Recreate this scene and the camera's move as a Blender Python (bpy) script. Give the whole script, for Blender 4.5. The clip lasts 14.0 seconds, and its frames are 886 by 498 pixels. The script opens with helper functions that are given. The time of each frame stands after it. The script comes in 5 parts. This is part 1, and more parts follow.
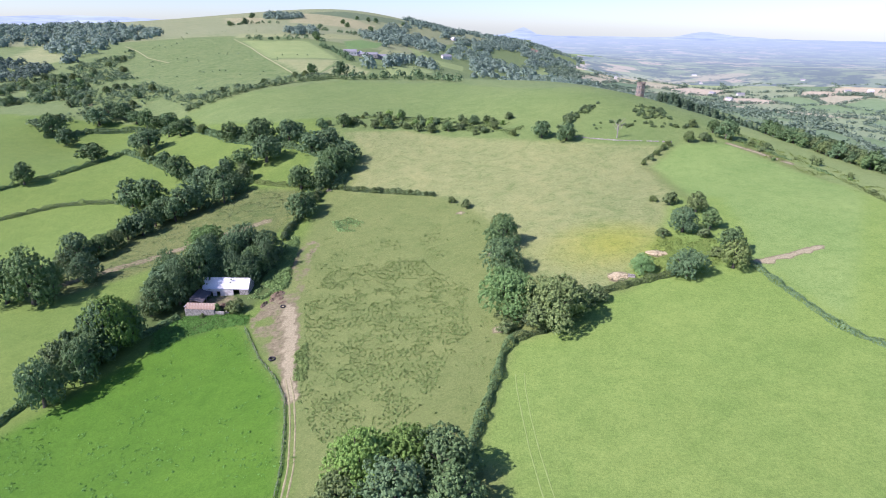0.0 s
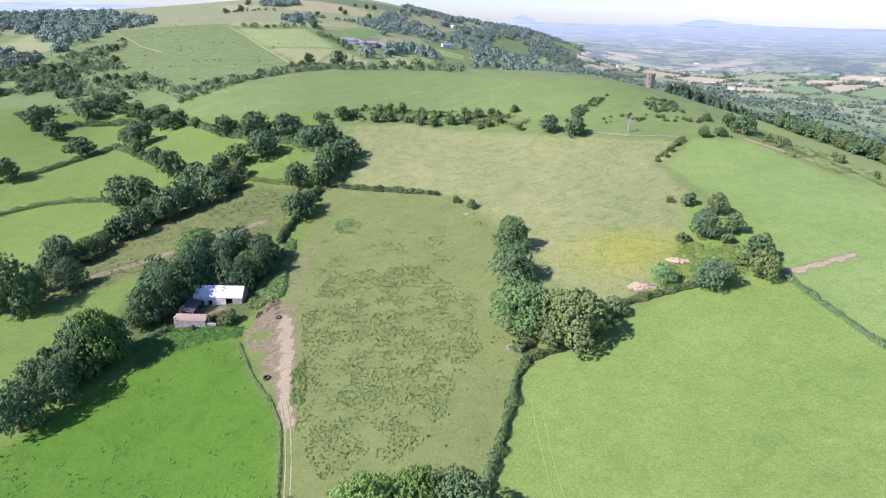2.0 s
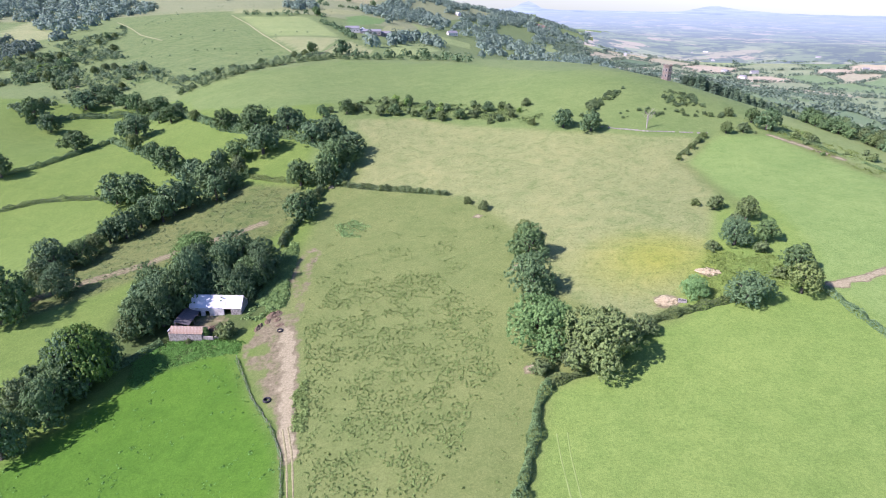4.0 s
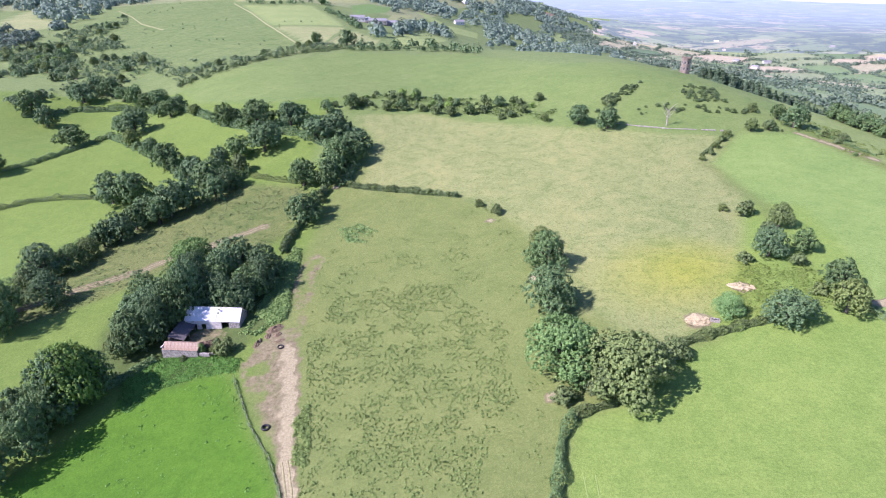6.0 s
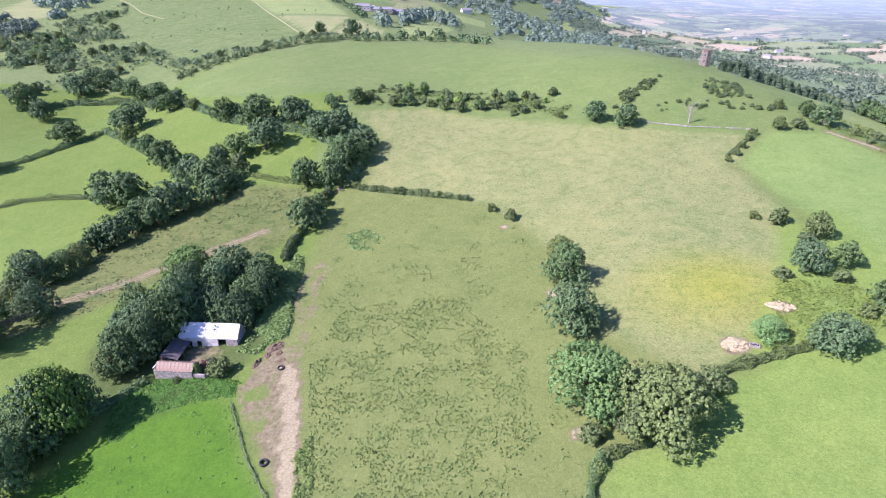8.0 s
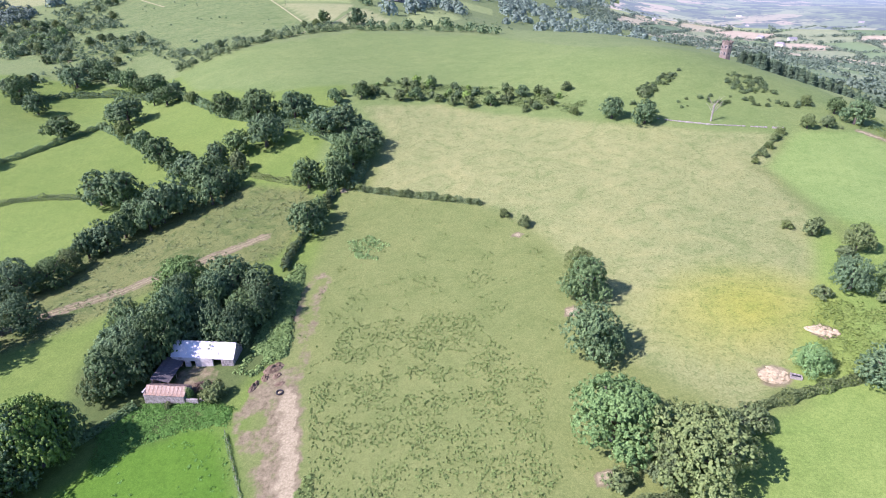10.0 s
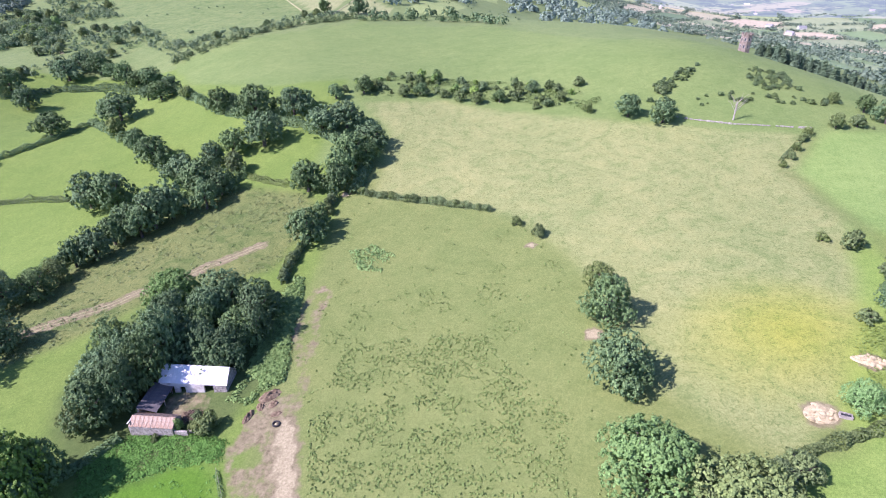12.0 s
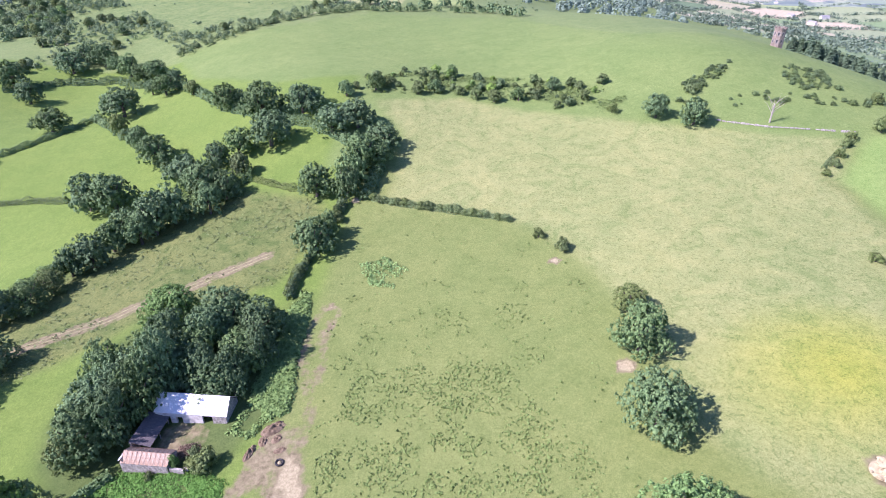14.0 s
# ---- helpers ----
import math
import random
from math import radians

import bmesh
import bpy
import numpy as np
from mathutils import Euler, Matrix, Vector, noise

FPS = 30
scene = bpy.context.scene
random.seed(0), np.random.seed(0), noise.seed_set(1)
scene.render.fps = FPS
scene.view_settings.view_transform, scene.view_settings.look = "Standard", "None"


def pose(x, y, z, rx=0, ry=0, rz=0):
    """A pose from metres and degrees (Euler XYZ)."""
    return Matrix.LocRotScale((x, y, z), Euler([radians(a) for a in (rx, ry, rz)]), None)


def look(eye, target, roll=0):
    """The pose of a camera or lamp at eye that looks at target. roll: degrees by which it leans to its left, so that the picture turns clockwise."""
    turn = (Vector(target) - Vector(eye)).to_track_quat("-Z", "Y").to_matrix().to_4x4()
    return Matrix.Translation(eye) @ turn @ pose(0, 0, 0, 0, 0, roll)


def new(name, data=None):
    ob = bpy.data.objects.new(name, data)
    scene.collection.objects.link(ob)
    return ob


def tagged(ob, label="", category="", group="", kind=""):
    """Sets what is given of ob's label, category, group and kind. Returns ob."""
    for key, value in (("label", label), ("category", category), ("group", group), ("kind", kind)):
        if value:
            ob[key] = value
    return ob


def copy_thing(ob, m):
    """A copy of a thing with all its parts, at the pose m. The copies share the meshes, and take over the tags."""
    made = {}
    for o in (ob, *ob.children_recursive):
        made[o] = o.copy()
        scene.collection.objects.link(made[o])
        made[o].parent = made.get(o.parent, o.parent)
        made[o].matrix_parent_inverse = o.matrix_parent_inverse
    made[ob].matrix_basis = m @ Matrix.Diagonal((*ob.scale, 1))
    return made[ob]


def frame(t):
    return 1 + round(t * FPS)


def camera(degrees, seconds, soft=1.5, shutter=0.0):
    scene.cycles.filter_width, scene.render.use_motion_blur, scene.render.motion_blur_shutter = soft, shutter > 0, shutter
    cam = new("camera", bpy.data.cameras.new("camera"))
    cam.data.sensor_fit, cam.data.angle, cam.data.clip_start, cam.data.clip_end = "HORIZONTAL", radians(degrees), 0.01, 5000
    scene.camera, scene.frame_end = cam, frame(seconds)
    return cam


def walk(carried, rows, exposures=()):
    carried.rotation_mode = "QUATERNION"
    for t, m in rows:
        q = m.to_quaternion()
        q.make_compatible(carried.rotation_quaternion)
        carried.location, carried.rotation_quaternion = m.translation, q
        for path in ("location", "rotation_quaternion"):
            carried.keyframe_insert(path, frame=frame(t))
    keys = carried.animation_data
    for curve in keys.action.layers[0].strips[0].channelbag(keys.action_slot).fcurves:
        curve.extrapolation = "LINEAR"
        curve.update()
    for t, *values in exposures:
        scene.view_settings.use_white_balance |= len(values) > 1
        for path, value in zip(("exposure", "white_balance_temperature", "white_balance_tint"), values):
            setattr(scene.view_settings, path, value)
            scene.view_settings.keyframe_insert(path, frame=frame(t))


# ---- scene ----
cam = camera(75.96, 14.0, 1.0)
PATH = [
    (0, look((0.00, 0.00, 91.06), (0.01, 93.11, 54.57), 0.79)),
    (0.5, look((-0.61, 3.45, 91.28), (-0.44, 96.37, 54.33), 0.80)),
    (1, look((-1.29, 6.96, 91.50), (-1.04, 99.69, 54.09), 0.81)),
    (1.5, look((-1.93, 10.43, 91.65), (-1.66, 102.99, 53.80), 0.81)),
    (2, look((-2.68, 13.94, 91.86), (-2.39, 106.31, 53.55), 0.82)),
    (2.5, look((-3.45, 17.42, 92.10), (-3.11, 109.60, 53.32), 0.84)),
    (3, look((-4.20, 20.93, 92.35), (-3.99, 112.90, 53.09), 0.85)),
    (5.5, look((-7.07, 37.68, 93.50), (-8.03, 128.69, 52.07), 0.83)),
    (6, look((-7.68, 41.11, 93.70), (-8.78, 131.92, 51.85), 0.85)),
    (6.5, look((-8.35, 44.50, 93.90), (-9.70, 135.11, 51.62), 0.87)),
    (7, look((-8.98, 48.01, 94.09), (-10.64, 138.43, 51.40), 0.88)),
    (7.5, look((-9.66, 51.48, 94.27), (-11.40, 141.67, 51.12), 0.87)),
    (8, look((-10.22, 54.97, 94.56), (-12.06, 144.94, 50.96), 0.83)),
    (10.5, look((-12.85, 71.73, 96.02), (-15.50, 160.50, 50.04), 0.81)),
    (11, look((-13.50, 75.18, 96.14), (-16.13, 163.73, 49.76), 0.79)),
    (11.5, look((-14.05, 78.63, 96.36), (-16.80, 166.94, 49.53), 0.79)),
    (12, look((-14.79, 82.07, 96.52), (-17.64, 170.15, 49.26), 0.82)),
    (12.5, look((-15.55, 85.52, 96.72), (-18.66, 173.38, 49.07), 0.80)),
    (13, look((-16.14, 89.03, 96.98), (-19.69, 176.64, 48.90), 0.80)),
    (13.5, look((-16.77, 92.49, 97.05), (-20.58, 179.88, 48.58), 0.78)),
    (14, look((-17.56, 96.00, 97.31), (-22.01, 183.10, 48.37), 0.83)),
]
walk(cam, PATH, [(0, 0.70, 5900, 38), (3, 0.78, 5900, 40), (6.5, 0.91, 5880, 43), (11, 0.97, 5850, 46), (14, 1.10, 5850, 46)])

# ---- light ----
SUN_ELEVATION, SUN_AZIMUTH = 41.0, -112.0   # degrees; azimuth clockwise from +y
world = bpy.data.worlds.new("sky")
scene.world = world
world.use_nodes = True
wn, wl = world.node_tree.nodes, world.node_tree.links
sky = wn.new("ShaderNodeTexSky")
sky.sky_type, sky.sun_disc = "NISHITA", False
sky.sun_elevation, sky.sun_rotation = radians(SUN_ELEVATION), radians(SUN_AZIMUTH)
sky.air_density, sky.dust_density, sky.ozone_density = 1.0, 0.3, 2.0
wn["Background"].inputs["Strength"].default_value = 0.10
cool = wn.new("ShaderNodeMix")
cool.data_type, cool.blend_type = "RGBA", "MULTIPLY"
cool.inputs[0].default_value, cool.inputs[7].default_value = 1.0, (0.77, 0.95, 1.08, 1)
wl.new(sky.outputs[0], cool.inputs[6])
wl.new(cool.outputs[2], wn["Background"].inputs["Color"])
sun_data = bpy.data.lights.new("sun", "SUN")
sun_data.energy, sun_data.angle, sun_data.color = 4.9, radians(0.53), (1.0, 0.95, 0.86)
sun = new("sun", sun_data)
a, e = radians(SUN_AZIMUTH), radians(SUN_ELEVATION)
toward = Vector((math.sin(a) * math.cos(e), math.cos(a) * math.cos(e), math.sin(e)))
sun.matrix_world = toward.to_track_quat("Z", "Y").to_matrix().to_4x4()

# swells of the land: centre x, y, width, height
HILLS_FAR = [
    (200, 600, 700, 77.5), (-700, 2100, 700, 49.1), (-1600, 1800, 700, 89.8), (800, 1200, 400, -52.6), (-1200, 800, 400, 65.1),
    (-200, 2200, 400, 64.9), (1200, 600, 400, -36.6), (400, 1800, 400, -47), (1200, 1600, 400, 41.3), (200, 2400, 400, 29.8), (-400, 1600, 400, 60.8),
    (800, 2400, 400, -8.4), (-1200, 2400, 400, 35.8), (0, -400, 400, 24.3), (0, 2200, 400, 67.5), (700, 500, 220, -62.4), (-300, 900, 220, 19.9),
    (200, 1100, 220, 1.8), (-200, 1100, 220, 28.2), (-600, -200, 220, 9), (100, 900, 220, -18), (600, -200, 220, -31.8), (700, 200, 220, -16.5),
]
HILLS_NEAR = [
    (-240, 180, 120, -18.1), (120, 480, 120, 29.7), (420, 420, 120, -26.8), (-360, 420, 120, 4), (420, 120, 120, -10), (-120, 600, 120, 7.7),
    (-120, 720, 120, 14.4), (200, 140, 70, 11), (-40, 180, 70, -8.8), (200, 340, 70, 10.6), (80, 60, 70, 1.9), (0, 380, 70, -2.1),
    (240, 180, 70, 14.5), (-200, 60, 70, -12.1), (-160, 460, 70, 8.5), (240, 460, 70, -10.9), (-90, 90, 45, -9.7), (90, 390, 45, 8.8),
    (-90, 360, 45, 8.6), (-150, 300, 45, -6.8), (-240, 420, 45, -15.2), (-240, 240, 45, -14.2), (60, 210, 45, 3.2),
]
HILLS_RIM = [
    (-20, 2140, 190, -42), (330, 2230, 100, 6), (470, 2260, 90, -32),
]
FIELD_DOCKS = [
    (-32.7, 97.1), (-39.9, 132.8), (-45.2, 160.2), (-56.4, 196.4), (-56.7, 226.7), (-54.3, 273.1), (-45.7, 274.1), (-5.2, 261.3), (9.8, 245),
    (16.8, 223.7), (16.8, 171.6), (17.6, 145.5), (19.7, 138), (12, 111), (7.2, 102.7), (3.8, 90.7),
]
FIELD_MEADOW = [
    (-45.8, 275.3), (-47.3, 325.6), (-62.3, 353), (-24, 358.4), (3.4, 344.2), (58.5, 320.2), (94.6, 307), (118, 302.7), (102.4, 275.5), (98.6, 235.1),
    (76.2, 191.3), (63.8, 173.5), (53.5, 161.8), (45.7, 157.1), (30.6, 174.9), (24.5, 210.9), (18.5, 231.3), (9.8, 247.4), (-5.2, 263.2),
]
FIELD_RIGHT = [
    (19.5, 136.2), (31, 139.6), (46.8, 155.2), (68.1, 161.2), (89.1, 161), (100.9, 162), (103.2, 139.8), (103.8, 126.7), (75, 84.9), (6.4, 90.5),
    (11.1, 107.4),
]
FIELD_FAR_RIGHT = [
    (94.8, 167.6), (107.7, 184.6), (115.1, 228.8), (98.6, 235.1), (101.9, 274), (118.2, 295), (127.1, 303.7), (153.6, 304.2), (162.3, 274.1),
    (168.6, 242.8), (168.7, 221), (105.5, 129.2), (104, 141), (100.3, 163.9),
]
FIELD_HILL = [
    (-206.2, 460.7), (-176.5, 479.8), (-128.9, 509.7), (-96.2, 542.9), (5.2, 518.3), (80, 407.1), (132.2, 402), (353.7, 873), (161.8, 346.7),
    (133.1, 341.8), (85.3, 346), (38.6, 369.3), (-33.6, 393.5), (-83.8, 382.5), (-116, 379.3), (-172.8, 409.9),
]
FIELD_LUSH = [
    (-122.6, 109.6), (-113.4, 124.6), (-105.2, 134.9), (-94.2, 153.2), (-87.8, 166.1), (-84.7, 171.7), (-65.8, 164.2), (-54.4, 145.5), (-42.6, 129),
    (-33.6, 97.5), (-30.3, 85.7), (-112.1, 97.5),
]
FIELD_STRIP = [
    (-172, 200), (-164, 222), (-156, 248), (-143, 268), (-131, 286), (-117, 291), (-101, 290), (-73.3, 281.8), (-65.3, 269.2), (-69.5, 250), (-73.4, 236),
    (-84, 232), (-108.5, 221), (-121.3, 207), (-133.3, 198), (-150, 188),
]
FIELD_BRAMBLE = [
    (-70.5, 184.5), (-66.5, 189), (-67.5, 195.5), (-66.5, 204.6), (-66.2, 218), (-66.5, 232), (-63, 231), (-60.8, 218), (-60.3, 212.4), (-60, 204.4),
    (-57.8, 195), (-57.8, 188), (-61.5, 186), (-63.4, 182), (-69, 183),
]
HEDGE_LOW_1 = [
    (19.7, 138), (15.9, 129.8), (13.4, 118.8), (9.9, 107.5), (7.2, 98.6), (4.8, 90.7),
]
HEDGE_LOW_2 = [
    (19.6, 137.2), (31.3, 141), (43.8, 155.9), (52.8, 159.3), (68.9, 163.4), (76, 164.7),
]
HEDGE_LOW_3 = [
    (97, 167.5), (98.3, 165.3), (99.2, 151.9), (100.5, 140.1), (101.8, 129.7), (103.9, 124.2), (107.1, 119.5), (112, 112),
]
HEDGE_LOW_4 = [
    (-52.1, 278.6), (-43.5, 274.9), (-31.3, 271.2), (-19.7, 267.5), (-10.3, 264.1), (-4, 261.2),
]
HEDGE_LOW_5 = [
    (-258, 310), (-244.5, 322.8), (-232.6, 332.7), (-221, 350.2), (-209.5, 374.8),
]
HEDGE_LOW_6 = [
    (-238, 285), (-224.3, 291.7), (-210.9, 297.3), (-197.5, 298.7), (-182.7, 297.8), (-160, 294),
]
HEDGE_LOW_7 = [
    (-61.6, 276.5), (-63.8, 266.8), (-66.2, 252.3), (-68.8, 234.7), (-68, 228),
]
HEDGE_LOW_8 = [
    (99.9, 282), (104.4, 287.4), (108.5, 291.5), (118.6, 300.4),
]
HEDGE_LOW_9 = [
    (175, 269.4), (176, 260), (176.5, 252.3),
]
HEDGE_LOW_10 = [
    (175, 244.1), (173.5, 232), (171.5, 219.9), (169, 208),
]
HEDGE_LOW_11 = [
    (160.5, 312), (165.9, 300.6), (172.2, 279),
]
HEDGE_LOW_12 = [
    (-101.4, 297.2), (-89.1, 290.5), (-79.4, 286.3), (-68.6, 282.8),
]
HEDGE_TREES_1 = [
    (-213.2, 373.6), (-184.5, 349.3), (-162.5, 330.4), (-137.8, 309), (-116.1, 287.5),
]
HEDGE_TREES_2 = [
    (-166.3, 211), (-160.4, 235), (-152.6, 253), (-141.9, 269.6), (-129.7, 288.2), (-116.1, 291.8), (-103.4, 299.1),
]
HEDGE_TREES_3 = [
    (-177.6, 401.7), (-135.2, 358.9), (-109.3, 342.4), (-86.9, 332.5), (-66.2, 316.2), (-52.7, 298.6), (-55, 277.4),
]
HEDGE_TREES_4 = [
    (-121, 123.1), (-118.2, 131.5), (-114.3, 139.5), (-108.4, 154.2), (-97.5, 163.5), (-90.5, 172.3),
]
HEDGE_TREES_5 = [
    (-293.8, 415.9), (-270.4, 438), (-238.1, 441.4), (-183.8, 406.7),
]
HEDGE_THIN_1 = [
    (-64.5, 163.4), (-54.4, 145.5), (-46.3, 134.3), (-41.1, 124.3), (-37.7, 111.8), (-34.6, 97.7), (-33.4, 88.9), (-32.7, 81.2),
]
HEDGE_SCRUB_1 = [
    (-207.3, 463.4), (-178.6, 485.9), (-154.1, 513.8), (-126.5, 541.8), (-99.2, 560.6),
]
HEDGE_SCRUB_2 = [
    (-97.4, 549.9), (-46.3, 557), (5.4, 540), (20, 530),
]
TRACK = [
    (-30.8, 80.9), (-31.3, 88.5), (-32.3, 97.1), (-35.6, 111.3), (-39.1, 123.9), (-42.6, 133.5), (-44.5, 143.5), (-47, 154.7), (-50.5, 167.3),
    (-52.8, 174.1),
]
TRACK_THIN = [
    (-56.5, 225), (-58.5, 217.7), (-59, 209.3), (-57.5, 200.6), (-53.8, 195.1), (-51.8, 188.4), (-52.1, 182.3), (-51, 176),
]
TRACK_THIN_2 = [
    (-53.2, 224), (-53.8, 217.5), (-54.4, 210.1), (-52.6, 204.2), (-52.8, 197),
]
TRACK_STRIP = [
    (-150, 203), (-142.6, 208.3), (-135.9, 212.7), (-128.7, 216.9), (-119.7, 221.6), (-111.9, 229.5), (-102.1, 234.9), (-95.4, 240.4), (-88.2, 245.5),
    (-81.4, 250.1),
]
YARD_GRASS = [
    (-58.7, 166.2, 2.6), (-56.5, 155.5, 2.4), (-66, 179.8, 4),
]
YARD = [
    (-59.5, 187), (-62.5, 180), (-65.2, 169), (-62.5, 161), (-56.6, 152.2), (-51.5, 144.5), (-44.1, 132.8), (-40.7, 135), (-43.5, 146), (-44.5, 155), (-45.5, 164),
    (-47.5, 172), (-50.5, 179), (-54, 185),
]
BARE = [
    (56.6, 167.2, 3.5), (73.1, 180, 2.8), (18.8, 196.4, 2.4), (7.6, 238.7, 2), (103.6, 166.9, 2), (110.6, 169.1, 2), (117.8, 171.4, 2),
    (16.7, 144.3, 2.2), (-58, 278.5, 2),
]
# trees: x, y, crown radius
TREES_VALLEY = [
    (-292.7, 424.4, 9.5), (-271.2, 406.7, 7.3), (-225.8, 359.2, 8.6), (-194.5, 370.6, 10.4), (-209, 383.7, 6.3), (-272.5, 451.3, 9.4),
    (-269.7, 464.4, 6.9), (-256.9, 461.7, 8.2), (-244, 454.1, 6.1), (-231.4, 445.7, 7.3), (-214.7, 431, 7.7), (-207.2, 432.4, 7.7),
    (-182.7, 393.7, 7), (-181.7, 404.7, 6), (-194.5, 401.6, 4.8), (-162.9, 383.9, 4.3), (-135.2, 358.9, 7.5), (-129.4, 360.9, 4.2),
    (-111.5, 341.9, 9.9), (-101.5, 320.2, 8.9), (-114.5, 317.7, 7), (-93.8, 342.9, 7), (-89.5, 347.2, 6), (-76, 325.1, 8.5), (-76.7, 356.9, 4.1),
    (-66.2, 328.5, 7.6), (-53.3, 311.7, 7.7), (-58.3, 297.8, 6.9), (-61, 288.1, 5.9), (-53.4, 299.1, 5.2),
]
TREES_HEDGEROW = [
    (-61.7, 280.7, 4.9), (-73.4, 282.7, 6.2), (-152.9, 321.1, 8.1), (-166.6, 333.9, 5), (-185.3, 349.6, 4.7), (-167, 291.4, 7.9),
    (-155.3, 288.8, 7.9), (-131.6, 302, 7.6), (-118.5, 290.4, 7.7), (-121.3, 310.4, 5.5), (-108.3, 301.6, 4.6), (-112.2, 278.5, 5),
    (-109.3, 287.5, 5.1), (-124.1, 274.7, 6.6), (-128.3, 269, 6.8), (-130.9, 263.1, 4.7), (-138.6, 268.6, 4.9), (-139.8, 260.1, 4.7),
    (-141.2, 250.1, 6), (-146.3, 246.5, 4.5), (-65.8, 249.8, 5.5), (-63.4, 257.2, 3.8), (-62.7, 266.1, 2.4),
]
TREES_BARN = [
    (-155.5, 223.1, 6.8), (-140.9, 203.8, 5.9), (-148.4, 228.8, 5.6), (-147.2, 237.5, 4.3), (-152.7, 201.9, 4.3), (-158.7, 218.3, 4),
    (-96, 215.8, 7.1), (-84.5, 204.2, 6.4), (-80.3, 213.9, 7.6), (-71, 212.5, 6.3), (-72.9, 203.2, 6), (-76.4, 195, 5.8), (-86.9, 197.9, 6.5),
    (-95.4, 203.1, 5.5), (-96.8, 193.2, 6.4), (-99.8, 186.3, 6.7), (-98.8, 177.3, 6.1), (-101, 174.9, 3.7), (-71.6, 193.9, 3.5), (-70.7, 174.6, 2.5),
    (-103.7, 156.3, 7.1), (-106.7, 149.6, 5.2), (-112.8, 149.9, 4.6), (-100.2, 161, 4.2), (-105.4, 141.4, 5.2), (-114.6, 144.5, 4.4),
]
TREES_SLOPE = [
    (87.5, 228.6, 1.6), (92.8, 224.2, 2.8), (131.9, 307.7, 3.3), (140.9, 309.2, 3.1), (154.7, 313.5, 5.7), (152, 324.7, 4), (143.6, 333.6, 2.8),
    (163.9, 303.2, 2.3), (169.9, 298.5, 2.1), (98.9, 277.9, 1.4), (104.4, 283.6, 1.6), (109.2, 290.1, 1.7), (114.5, 297.2, 1.8), (119.2, 302.9, 2.2),
    (55.6, 326, 5.3), (68, 318.5, 5.7), (73.1, 342.4, 2.7), (40.1, 334, 2.7), (-29.2, 387.3, 3.2), (-8.5, 354.7, 3.4), (2.3, 354.6, 3.3),
    (-24.2, 363.4, 2.8), (-36, 364.7, 3.4), (-43.9, 362.3, 3.4), (18.6, 362.4, 3.4), (29.8, 360.1, 2.5), (40.1, 361.7, 2.9), (18.5, 344, 2.2),
    (-57.6, 374, 2.1), (-73.5, 365, 2.2), (-64, 364.1, 4.5), (-53.7, 392.7, 1.7), (10.2, 355, 2.5), (-16.5, 358, 2.9), (3.8, 251.3, 1.7),
    (10.1, 243.6, 2.1), (23.2, 215.3, 4),
]
TREES_CORNER = [
    (22.5, 200.6, 5.9), (20.5, 179.2, 7), (20.1, 153.3, 8.8), (32.4, 143.6, 8.6), (28.4, 144.3, 5.3), (45.7, 153.4, 3.2), (41.5, 152, 3),
    (18.4, 142.2, 2.4), (64, 168, 3.4), (76.5, 162.8, 5.2), (91.8, 165.1, 4.4), (95.5, 175.5, 4.4), (90, 174, 2.1), (92.5, 189, 2.3),
    (97.4, 196.5, 3.6), (79.1, 192.8, 2.1), (86.9, 195.4, 4.8), (99.1, 213.8, 3.8), (93.5, 209, 2.7),
]
TREES_NEAR = [
    (-15.1, 86.4, 6.5), (-6.5, 88.6, 6.1), (1.2, 87.1, 6.2), (-7.7, 77.2, 6.9), (2.2, 76.9, 5.9), (-18.7, 81.6, 4.7),
]
SCAR = [
    (292, 1987),
]
WOOD_RIM = [
    (-200, 1930), (-60, 2000), (120, 2080), (260, 2130), (360, 2190), (440, 2190), (470, 2050), (400, 1800), (250, 1600), (80, 1600), (-50, 1800),
]
MOOR_FACE = [
    (-434.7, 680), (-479, 879), (-489, 987.1), (-427.5, 996.8), (-362, 997.5), (-268.9, 819.7), (-170.8, 622.2), (-140.4, 568.4), (-185.7, 539.7),
    (-220.8, 497), (-258.8, 494), (-314.4, 489.5), (-367.3, 518.4),
]
BANK = [
    (139.2, 309.1), (154.9, 302.8), (165.9, 267.8), (168.9, 238.5), (167.7, 207.5), (182.9, 228.4), (186.3, 279), (175.7, 320.4), (157.9, 331.5),
]
WOOD_HILL = [
    (-145.3, 1042.6), (-160.3, 1579.9), (-112.4, 1750), (-54.1, 1989.8), (83.6, 2204.4), (225.9, 2182.1), (834.6, 5202.8), (381.5, 1956.3),
    (244.2, 1492.7), (112.3, 1053.1), (51.7, 1055.2), (-8.8, 1087.9), (-71, 1099.3), (-90.9, 978.3),
]
WOOD_LOWER = [
    (9, 790), (60, 1060), (210, 1360), (330, 1300), (260, 900), (150, 700),
]
WOOD_FIRS = [
    (165, 446), (190, 436), (216, 424), (248, 402), (262, 420), (225, 455), (190, 470), (165, 460),
]
GORSE_A = [
    (71.1, 348.7), (77.6, 355.2), (93.1, 365.5), (98.5, 370.5), (88.3, 353.2), (75.6, 342.4),
]
GORSE_B = [
    (116.8, 362.4), (124.2, 367.8), (136.5, 365.1), (134.7, 344.3), (118.5, 340.9), (114.6, 349.9),
]
